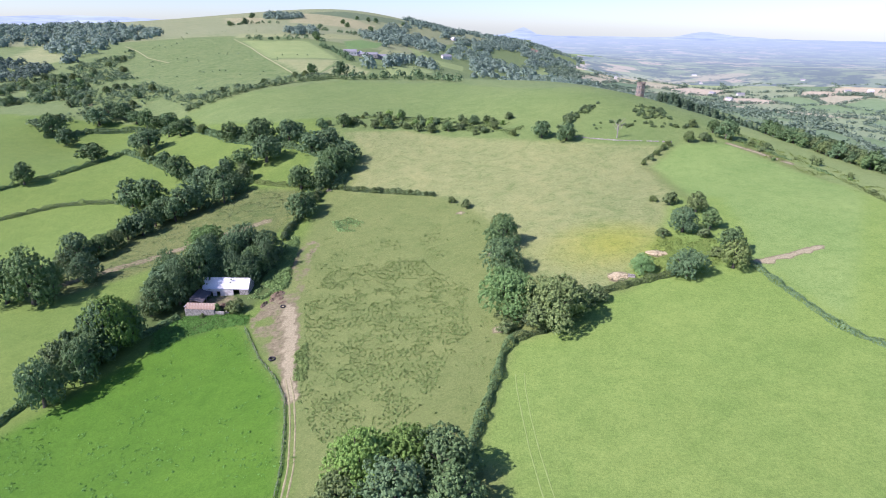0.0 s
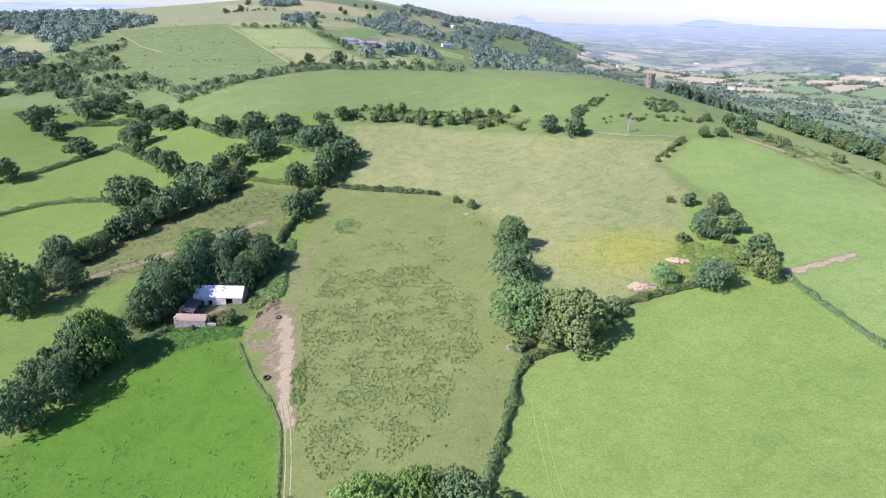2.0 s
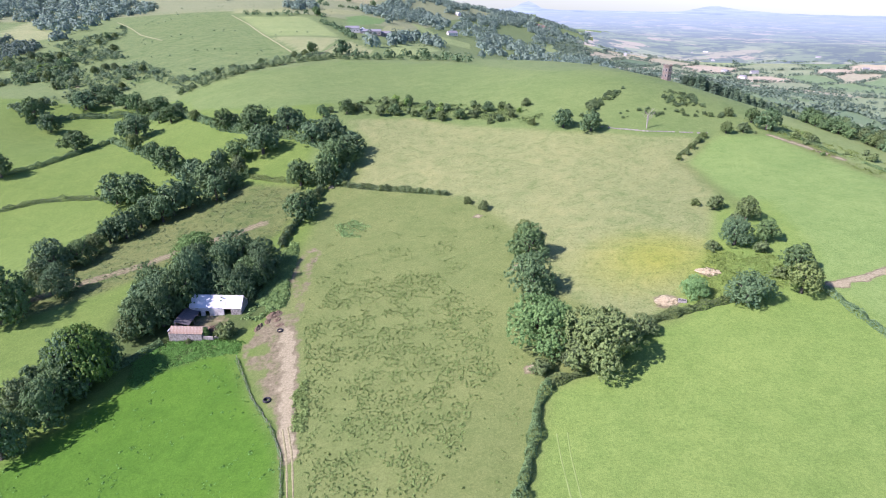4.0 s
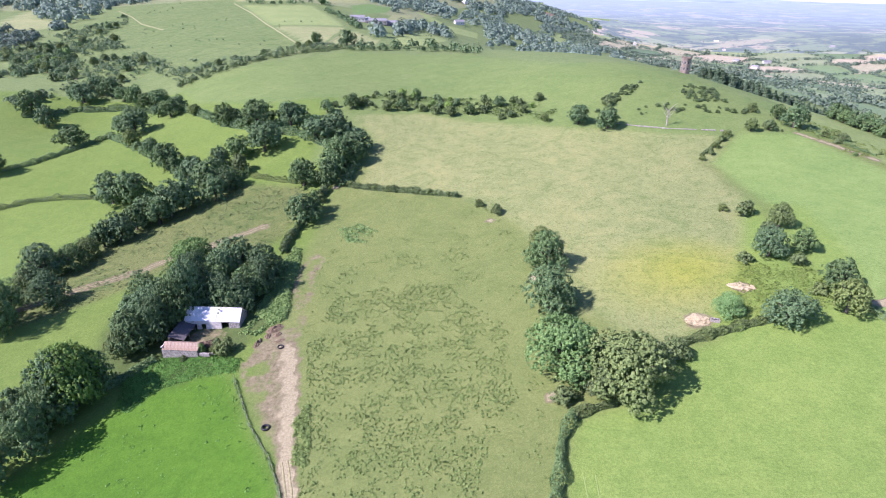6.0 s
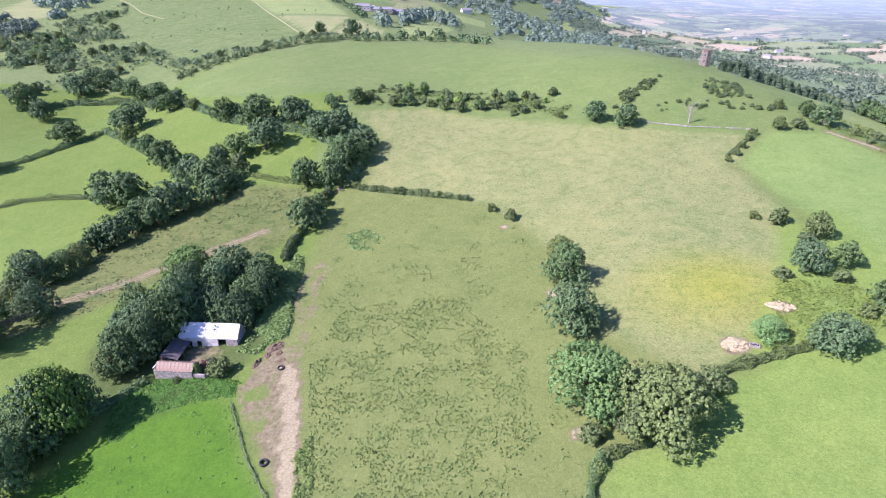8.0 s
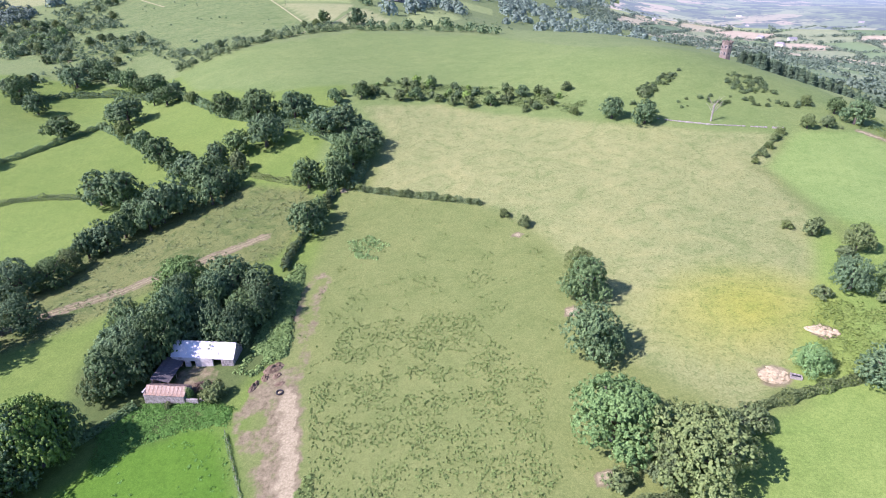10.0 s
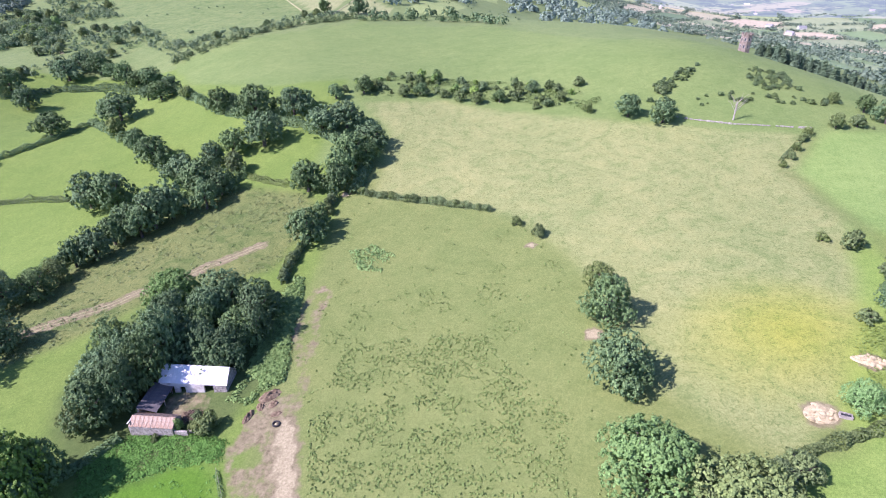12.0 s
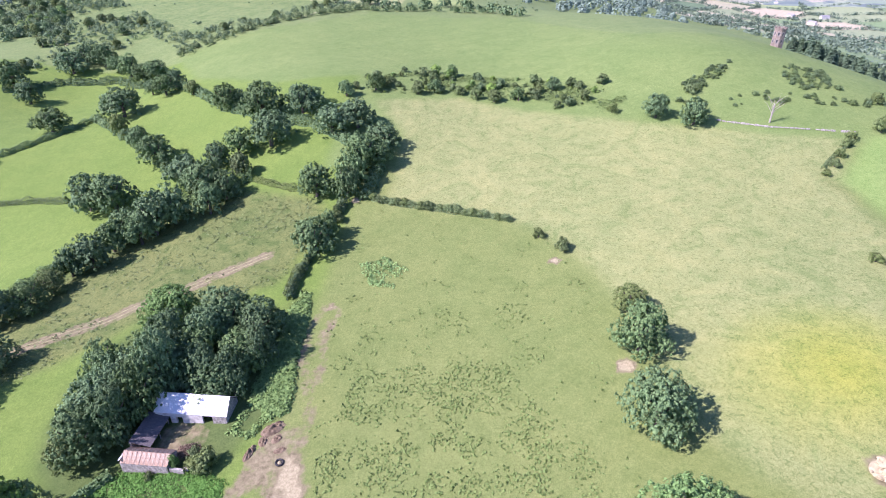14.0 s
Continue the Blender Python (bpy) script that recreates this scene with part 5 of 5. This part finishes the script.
barn()
low_shed()
wing()
ruin = tagged(new("ruined_wall", solid("ruined_wall", [((-76.4, 173.3, zat(-76.4, 173.3) + 0.4), (3.2, 0.5, 1.7), -4), ((-74.4, 173.9, zat(-74.4, 173.9) + 0.2), (1.6, 0.5, 1.1), 8)], STONE, 0.06)),
              "broken stub of stone wall beside the shed", "wall")
plant(LIMES, -77.6, 174.6, 1.1, 1.6, "shrubs by the sheds")
for x, y, r in ((-72.6, 174.2, 2.0), (-71.2, 175.2, 1.6), (-74.2, 177.0, 1.5), (-82.0, 172.0, 0.9)):
    plant(BUSHES, x, y, r, 1.0, "shrubs by the sheds")


# ---- the tower on the hill ----
def tower():
    ob = tagged(new("tower"), "tall octagonal stone folly tower with battlements", "tower")
    ob.matrix_basis = pose(137.3, 413.0, zat(137.3, 413.0) - 0.4, 0, 0, 12) @ Matrix.Diagonal((0.92, 0.92, 0.84, 1))
    bm = bmesh.new()
    rings = []
    for z, r in ((0, 3.35), (0.6, 3.2), (10.6, 3.0), (10.7, 3.25), (11.2, 3.25)):
        rings.append([bm.verts.new((math.cos(math.radians(45 * i + 22.5)) * r, math.sin(math.radians(45 * i + 22.5)) * r, z)) for i in range(8)])
    for lo, hi in zip(rings, rings[1:]):
        for i in range(8):
            j = (i + 1) % 8
            bm.faces.new((lo[i], lo[j], hi[j], hi[i]))
    inner = [bm.verts.new((v.co.x * 0.82, v.co.y * 0.82, 11.2)) for v in rings[-1]]
    deck = [bm.verts.new((v.co.x, v.co.y, 10.6)) for v in inner]
    for i in range(8):
        j = (i + 1) % 8
        bm.faces.new((rings[-1][i], rings[-1][j], inner[j], inner[i]))
        bm.faces.new((inner[i], inner[j], deck[j], deck[i]))
    bm.faces.new(deck)
    me = bpy.data.meshes.new("shaft")
    bm.to_mesh(me)
    bm.free()
    me.materials.append(RED_STONE)
    part("shaft", me, ob)
    merlon = solid("merlon", [((0, 0, 0.45), (0.6, 1.1, 0.9), 0)], RED_STONE, 0.04)
    pane, surround = solid("pane", [((0, 0, 0), (0.12, 0.8, 1.7), 0)], GLASS_DARK, 0.02), solid("surround", [((0, -0.55, 0), (0.2, 0.25, 2.0), 0), ((0, 0.55, 0), (0.2, 0.25, 2.0), 0), ((0, 0, 1.0), (0.2, 1.35, 0.25), 0), ((0, 0, -1.0), (0.26, 1.35, 0.2), 0)], STONE, 0.02)
    for i in range(8):
        an = math.radians(45 * i)
        m_ = part("merlon", merlon, ob)
        m_.matrix_basis = pose(math.cos(an + math.pi / 8) * 2.95, math.sin(an + math.pi / 8) * 2.95, 11.18, 0, 0, 45 * i + 22.5)
        for z in (4.0, 8.2):
            r = 3.2 - 0.02 * z
            w_ = part("window", surround, ob)
            w_.matrix_basis = pose(math.cos(an) * r * 0.924, math.sin(an) * r * 0.924, z, 0, 0, 45 * i)
            p_ = part("pane", pane, w_)
    return ob


tower()


# ---- yard clutter ----
def ring_mesh(name, big, small, mat, tread=0.0):
    k, j = 36, 12
    verts, faces = [], []
    for a_ in range(k):
        for b_ in range(j):
            u, v = 2 * math.pi * a_ / k, 2 * math.pi * b_ / j
            r = small * (1 + (tread if a_ % 2 and abs(math.cos(v) - 1) < 0.6 else 0))
            verts.append(((big + r * math.cos(v)) * math.cos(u), (big + r * math.cos(v)) * math.sin(u), r * 1.15 * math.sin(v) + small))
            faces.append((a_ * j + b_, ((a_ + 1) % k) * j + b_, ((a_ + 1) % k) * j + (b_ + 1) % j, a_ * j + (b_ + 1) % j))
    return mesh_of(name, verts, faces, mat, True)


def tyre(x, y, big, small, filled):
    ob = tagged(new("tractor_tyre"), "old black tractor tyre lying on bare earth" + (" filled with pale soil" if filled else ""), "tyre", "tyres in the yard")
    ob.matrix_basis = pose(x, y, zat(x, y) + 0.02, 3, 2, 20)
    part("casing", ring_mesh("casing", big, small, RUBBER, 0.12), ob)
    if filled:
        part("filling", mound_mesh("filling", big * 0.75, big * 0.75, 0.45, ROCK, 4), ob)
    return ob


def mound_mesh(name, rx, ry, high, mat, seed, rough=0.3):
    k = 26
    verts, faces = [], []
    for j in range(k + 1):
        for i in range(k + 1):
            u, v = 2 * i / k - 1, 2 * j / k - 1
            d = min(1.0, math.sqrt(max(0.0, u * u + v * v - u * u * v * v)))
            z = high * (1 - d * d) * (1 + rough * noise.noise((u * 3, v * 3, seed))) + high * rough * 0.7 * noise.noise((u * 8, v * 8, seed)) * (1 - d)
            z -= 0.5 * max(0.0, d - 0.85)
            verts.append((u * math.sqrt(1 - v * v / 2) * rx, v * math.sqrt(1 - u * u / 2) * ry, z - 0.08))
    for j in range(k):
        for i in range(k):
            a_ = j * (k + 1) + i
            faces.append((a_, a_ + 1, a_ + k + 2, a_ + k + 1))
    return mesh_of(name, verts, faces, mat, True)


tyre(-55.1, 175.3, 0.75, 0.2, True)
tyre(-50.2, 144.4, 0.80, 0.26, False)
for x, y, rx, ry, hh, turn, seed in ((-58.9, 184.2, 3.2, 1.7, 1.0, 35, 1), (-62.4, 178.2, 1.0, 2.6, 0.7, -15, 2), (-57.4, 181.6, 1.6, 1.2, 0.45, 60, 3), (-55.6, 178.6, 1.8, 1.0, 0.35, 20, 5), (-60.3, 181.0, 1.3, 1.7, 0.5, 10, 6)):
    heap = tagged(new("dung_mound", mound_mesh("dung_mound", rx, ry, hh, MUCK, seed, 1.0)), "dark brown mound of dung and earth in the yard", "dung mound", "mounds in the yard")
    heap.matrix_basis = pose(x, y, zat(x, y) - 0.05, 0, 0, turn)


def rock_mesh(seed):
    bm = bmesh.new()
    bmesh.ops.create_icosphere(bm, subdivisions=1, radius=0.5)
    r = random.Random(seed)
    for v in bm.verts:
        v.co = Vector((v.co.x * 1.2, v.co.y * 0.9, v.co.z * 0.55)) * r.uniform(0.75, 1.2)
    me = bpy.data.meshes.new("rock")
    bm.to_mesh(me)
    bm.free()
    me.materials.append(ROCK)
    return me


ROCKS = [rock_mesh(i) for i in range(5)]


def rubble(x, y, rx, ry, count, seed, turn):
    ob = tagged(new("rubble_heap"), "heap of pink sandstone rubble in the grass", "rubble heap", "rubble heaps")
    ob.matrix_basis = pose(x, y, zat(x, y), 0, 0, turn)
    r = random.Random(seed)
    part("earth_mound", mound_mesh("earth_mound", rx, ry, 0.55, ROCK, seed, 0.5), ob)
    for i in range(count):
        u, a_ = math.sqrt(r.random()), r.uniform(0, 6.28)
        rock = part("rock", ROCKS[i % 5], ob)
        s_ = r.uniform(0.5, 1.5)
        rock.matrix_basis = pose(math.cos(a_) * u * rx, math.sin(a_) * u * ry, 0.5 * (1 - u) + 0.12, r.uniform(-20, 20), r.uniform(-20, 20), r.uniform(0, 360)) @ Matrix.Diagonal((s_, s_, s_, 1))


rubble(BARE[0][0], BARE[0][1], 3.6, 2.5, 44, 1, 20)
rubble(BARE[1][0], BARE[1][1], 4.0, 1.7, 38, 2, -20)


def trough(x, y):
    """A cattle trough: four thick sides and a floor, half full."""
    ob = tagged(new("water_trough"), "grey concrete cattle trough beside the rubble heap", "trough")
    ob.matrix_basis = pose(x, y, zat(x, y) - 0.05, 0, 0, -20)
    part("basin", solid("basin", [((0, -0.55, 0.35), (2.2, 0.14, 0.75), 0), ((0, 0.55, 0.35), (2.2, 0.14, 0.75), 0), ((-1.03, 0, 0.35), (0.14, 0.96, 0.75), 0), ((1.03, 0, 0.35), (0.14, 0.96, 0.75), 0), ((0, 0, 0.08), (1.92, 0.96, 0.16), 0)], STONE, 0.02), ob)
    part("water", solid("water", [((0, 0, 0.42), (1.92, 0.96, 0.04), 0)], GLASS_DARK, 0), ob, "dark still water")


def brush_heap(x, y, rx, ry, high, seed):
    """A heap of cut branches, thrown across one another."""
    rng = np.random.default_rng(seed)
    k = 420
    an, rad = rng.uniform(0, 6.283, k), np.sqrt(rng.uniform(0, 1, k))
    verts, faces = [], []
    for a_, q in zip(an, rad):
        c = Vector((math.cos(a_) * q * rx, math.sin(a_) * q * ry, high * (1 - q * q) * rng.uniform(0.3, 1.0) + 0.06))
        d = Vector((rng.normal(), rng.normal(), rng.normal() * 0.25)).normalized() * rng.uniform(0.4, 1.1)
        side = d.cross(Vector((0, 0, 1))).normalized() * rng.uniform(0.02, 0.05)
        up = Vector((0, 0, side.length))
        b0 = len(verts)
        for e_ in (-d, d):
            verts += [c + e_ - side, c + e_ + side, c + e_ + up * 1.6]
        faces += [(b0, b0 + 1, b0 + 4, b0 + 3), (b0 + 1, b0 + 2, b0 + 5, b0 + 4), (b0 + 2, b0, b0 + 3, b0 + 5)]
    ob = tagged(new("brushwood_heap", mesh_of("brushwood_heap", verts, faces, BRUSH)), "brown heap of cut brushwood behind the shed", "brushwood heap")
    ob.location = (x, y, zat(x, y))


trough(60.4, 166.0)
brush_heap(-76.0, 178.4, 2.6, 1.9, 1.2, 6)


def fence(line, step, seed):
    ob = tagged(new("fence"), "post and wire field fence of weathered stakes", "fence")
    r = random.Random(seed)
    post = solid("post", [((0, 0, 0.55), (0.11, 0.11, 1.3), 0)], TIMBER, 0.01)
    spots = []
    for (x0, y0), (x1, y1) in zip(line, line[1:]):
        k = max(1, int(math.hypot(x1 - x0, y1 - y0) / step))
        spots += [(x0 + (x1 - x0) * i / k, y0 + (y1 - y0) * i / k) for i in range(k)]
    for x, y in spots:
        p = part("post", post, ob)
        p.matrix_basis = pose(x, y, zat(x, y), r.uniform(-4, 4), r.uniform(-4, 4), r.uniform(0, 90))
    for hz in (0.55, 1.0):
        cu = bpy.data.curves.new("wire", "CURVE")
        cu.dimensions, cu.bevel_depth, cu.bevel_resolution = "3D", 0.008, 0
        sp = cu.splines.new("POLY")
        sp.points.add(len(spots) - 1)
        for q, (x, y) in zip(sp.points, spots):
            q.co = (x, y, zat(x, y) + hz, 1)
        cu.materials.append(TIMBER)
        part("wire", cu, ob)
    return ob


fence(HEDGE_THIN_1, 2.6, 3)


def dead_tree(x, y):
    ob = tagged(new("dead_tree"), "bare bleached dead tree by the field edge", "dead tree")
    ob.matrix_basis = pose(x, y, zat(x, y) - 0.1) @ Matrix.Diagonal((1.7, 1.7, 2.1, 1))
    r = random.Random(9)
    part("trunk", solid("trunk", [((0, 0, 1.6), (0.32, 0.32, 3.6), 10)], BONE, 0.08), ob)
    for i in range(11):
        cu = bpy.data.curves.new("branch", "CURVE")
        cu.dimensions, cu.bevel_depth, cu.bevel_resolution = "3D", 0.045, 1
        sp = cu.splines.new("POLY")
        sp.points.add(3)
        a_, z = i * 2.4, 1.6 + 0.18 * i
        for k, q in enumerate(sp.points):
            q.co = (math.cos(a_ + 0.15 * k) * 0.75 * k, math.sin(a_ + 0.15 * k) * 0.75 * k, z + 0.7 * k + r.uniform(-0.15, 0.15), 1)
            q.radius = 1.2 - 0.35 * k
        cu.materials.append(BONE)
        part("branch", cu, ob)


dead_tree(95.7, 316.3)


def field_wall(line):
    """A low tumbled dry-stone wall along a field edge."""
    r = random.Random(4)
    ob = tagged(new("field_wall"), "low tumbled dry-stone wall along the meadow edge", "wall")
    for (x0, y0), (x1, y1) in zip(line, line[1:]):
        k = max(1, int(math.hypot(x1 - x0, y1 - y0) / 1.6))
        turn = math.degrees(math.atan2(y1 - y0, x1 - x0))
        boxes = []
        for i in range(k):
            u = (i + 0.5) / k
            x, y = x0 + (x1 - x0) * u, y0 + (y1 - y0) * u
            if r.random() < 0.85:
                boxes.append(((x, y, zat(x, y) + 0.25), (1.5, 0.5, r.uniform(0.3, 0.8)), turn + r.uniform(-6, 6)))
        part("wall_run", solid("wall_run", boxes, STONE, 0.08), ob)


field_wall(WALL_LINE)


# ---- far houses and the hill farm ----
def house(x, y, length, span, eave, ridge, turn, wall_mat, roof_mat, label, name="house"):
    ob = tagged(new(name), label, name.replace("_", " "), "far buildings")
    ob.matrix_basis = pose(x, y, zat(x, y) - 0.5, 0, 0, turn)
    L, H = length / 2, span / 2
    part("wall", solid("wall", [((0, -H, eave / 2), (length, 0.4, eave), 0)], wall_mat, 0), ob)
    part("wall", solid("wall", [((0, H, eave / 2), (length, 0.4, eave), 0)], wall_mat, 0), ob)
    for gx in (-L + 0.2, L - 0.2):
        part("gable", gable_mesh("gable", gx, H - 0.2, 0, eave, ridge - 0.1, 0.4, wall_mat), ob)
    for side in (-1, 1):
        roof = part("roof", solid("roof", [((0, 0, 0), (length + 0.6, math.hypot(H + 0.4, ridge - eave), 0.18), 0)], roof_mat, 0.02), ob)
        tilt = math.degrees(math.atan2(ridge - eave, H + 0.4)) * -side
        roof.matrix_basis = pose(0, side * (H + 0.4) / 2, (eave + ridge) / 2, tilt, 0, 0)
    k = max(2, int(length / 4))
    pane = solid("window", [((0, 0, 0), (1.1, 0.1, 1.2), 0)], GLASS_DARK, 0.01)
    for i in range(k):
        w_ = part("window", pane, ob)
        w_.location = (-L + length * (i + 0.5) / k, -H - 0.2, eave * 0.55)
    return ob


for dx, dy, ln, sp, ev, rd, tn, wm, rm in ((0, 0, 17, 8, 5, 8, 10, LIMEWASH, SLATE), (22, 4, 26, 11, 4.5, 7, 6, STONE, SLATE), (38, 12, 20, 10, 4.5, 7, 8, STONE, SLATE), (10, 18, 14, 8, 4, 6.5, 95, LIMEWASH, WHITE_SHEET)):
    house(HILL_FARM[0][0] + dx, HILL_FARM[0][1] + dy, ln, sp, ev, rd, tn, wm, rm, "pale farm building on the far hillside", "farm_building")
r = random.Random(12)
for i, (x, y) in enumerate(FAR_HOUSES):
    house(x, y, r.uniform(12, 20), 8, 5, 8.5, r.uniform(0, 180), LIMEWASH, SLATE if i % 3 else WHITE_SHEET, "small pale house among trees on the plain")


# ---- distance ----
def backdrop_material(name, low, high, z0, z1):
    m = bpy.data.materials.new(name)
    m.use_nodes = True
    n, l = m.node_tree.nodes, m.node_tree.links
    n.remove(n["Principled BSDF"])
    pos = n.new("ShaderNodeNewGeometry").outputs["Position"]
    sep = n.new("ShaderNodeSeparateXYZ")
    l.new(pos, sep.inputs[0])
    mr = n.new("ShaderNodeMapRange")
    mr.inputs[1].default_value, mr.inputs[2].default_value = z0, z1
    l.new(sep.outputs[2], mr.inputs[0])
    # the hills' haze is a glow of their own, its blue set by height
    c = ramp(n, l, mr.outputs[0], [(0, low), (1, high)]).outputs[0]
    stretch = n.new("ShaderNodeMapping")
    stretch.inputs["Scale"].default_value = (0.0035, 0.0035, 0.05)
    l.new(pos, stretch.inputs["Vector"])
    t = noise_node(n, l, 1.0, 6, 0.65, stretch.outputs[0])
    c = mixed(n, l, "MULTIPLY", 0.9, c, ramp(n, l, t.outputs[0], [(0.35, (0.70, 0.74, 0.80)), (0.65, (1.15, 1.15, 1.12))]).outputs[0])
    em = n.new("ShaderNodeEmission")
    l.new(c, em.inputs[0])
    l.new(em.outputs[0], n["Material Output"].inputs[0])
    return m


def skyline(az, bumps, base):
    """Height of the far skyline by bearing in degrees."""
    return base + sum(h_ * math.exp(-((az - c) / w) ** 2) for c, w, h_ in bumps)


def backdrop(name, radius, az0, az1, base, bumps, foot, mat, label):
    verts, faces = [], []
    k = 260
    for i in range(k + 1):
        az = az0 + (az1 - az0) * i / k
        x, y = math.sin(radians(az)) * radius, math.cos(radians(az)) * radius
        top = skyline(az, bumps, base) + 4 * noise.noise((az * 0.8, radius, 0))
        for z, out in ((foot, -0.06), (foot * 0.4 + top * 0.6, -0.03), (top, 0)):
            verts.append((x * (1 + out), y * (1 + out), z))
        if i:
            b0 = 3 * (i - 1)
            faces += [(b0, b0 + 3, b0 + 4, b0 + 1), (b0 + 1, b0 + 4, b0 + 5, b0 + 2)]
    return tagged(new(name, mesh_of(name, verts, faces, mat, True)), label, "distant hills", kind="structure")


def far_plain():
    """The far plain as a glowing sheet, haze blended into its colours with distance."""
    m = bpy.data.materials.new("hazy plain")
    m.use_nodes = True
    n, l = m.node_tree.nodes, m.node_tree.links
    n.remove(n["Principled BSDF"])
    pos = n.new("ShaderNodeNewGeometry").outputs["Position"]
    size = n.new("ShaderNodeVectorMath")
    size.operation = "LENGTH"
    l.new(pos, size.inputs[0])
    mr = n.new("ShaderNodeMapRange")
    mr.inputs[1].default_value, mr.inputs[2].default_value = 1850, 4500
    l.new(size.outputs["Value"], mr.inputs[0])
    cell = n.new("ShaderNodeTexVoronoi")
    cell.distance = "CHEBYCHEV"
    cell.inputs["Scale"].default_value = 0.0095
    l.new(pos, cell.inputs["Vector"])
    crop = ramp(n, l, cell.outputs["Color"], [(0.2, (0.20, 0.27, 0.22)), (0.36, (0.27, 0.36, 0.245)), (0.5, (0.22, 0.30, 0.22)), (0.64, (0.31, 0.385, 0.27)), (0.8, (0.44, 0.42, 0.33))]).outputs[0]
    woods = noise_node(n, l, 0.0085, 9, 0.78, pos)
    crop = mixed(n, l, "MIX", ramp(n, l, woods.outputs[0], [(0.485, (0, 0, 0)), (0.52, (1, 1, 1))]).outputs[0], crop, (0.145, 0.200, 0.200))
    # haze blue mixed over the crops, stronger with distance
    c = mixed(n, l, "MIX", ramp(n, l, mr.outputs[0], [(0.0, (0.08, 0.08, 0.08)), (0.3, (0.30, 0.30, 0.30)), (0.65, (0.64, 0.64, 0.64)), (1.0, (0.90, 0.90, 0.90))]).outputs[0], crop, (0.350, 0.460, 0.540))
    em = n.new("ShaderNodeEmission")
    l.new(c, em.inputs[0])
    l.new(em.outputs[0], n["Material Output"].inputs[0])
    verts, faces = [], []
    rows, cols = 48, 90
    for j in range(rows + 1):
        rad = 1850 + (4650 - 1850) * j / rows
        for i in range(cols + 1):
            az = radians(8 + 66 * i / cols)
            x, y = math.sin(az) * rad, math.cos(az) * rad
            verts.append((x, y, zat(x, y) + 2 + 12 * min(1, j / 12)))
    for j in range(rows):
        for i in range(cols):
            a_ = j * (cols + 1) + i
            if verts[a_][2] < -12 or j > 16:
                faces.append((a_, a_ + 1, a_ + cols + 2, a_ + cols + 1))
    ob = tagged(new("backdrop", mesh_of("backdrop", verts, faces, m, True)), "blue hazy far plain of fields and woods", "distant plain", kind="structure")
    ob.visible_shadow = False
    return ob


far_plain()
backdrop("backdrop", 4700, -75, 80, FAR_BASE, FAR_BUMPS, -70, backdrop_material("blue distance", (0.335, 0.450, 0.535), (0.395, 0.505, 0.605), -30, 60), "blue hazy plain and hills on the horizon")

# the first of each kind served only as a pattern for its copies
for pattern in OAKS + OAKS_OFF + ASHES + ASHES_OFF + SHRUBS_OFF + LIMES + THORNS + BUSHES + GORSES + FAR_TREES + FIRS:
    for ob in (*pattern.children_recursive, pattern):
        bpy.data.objects.remove(ob)
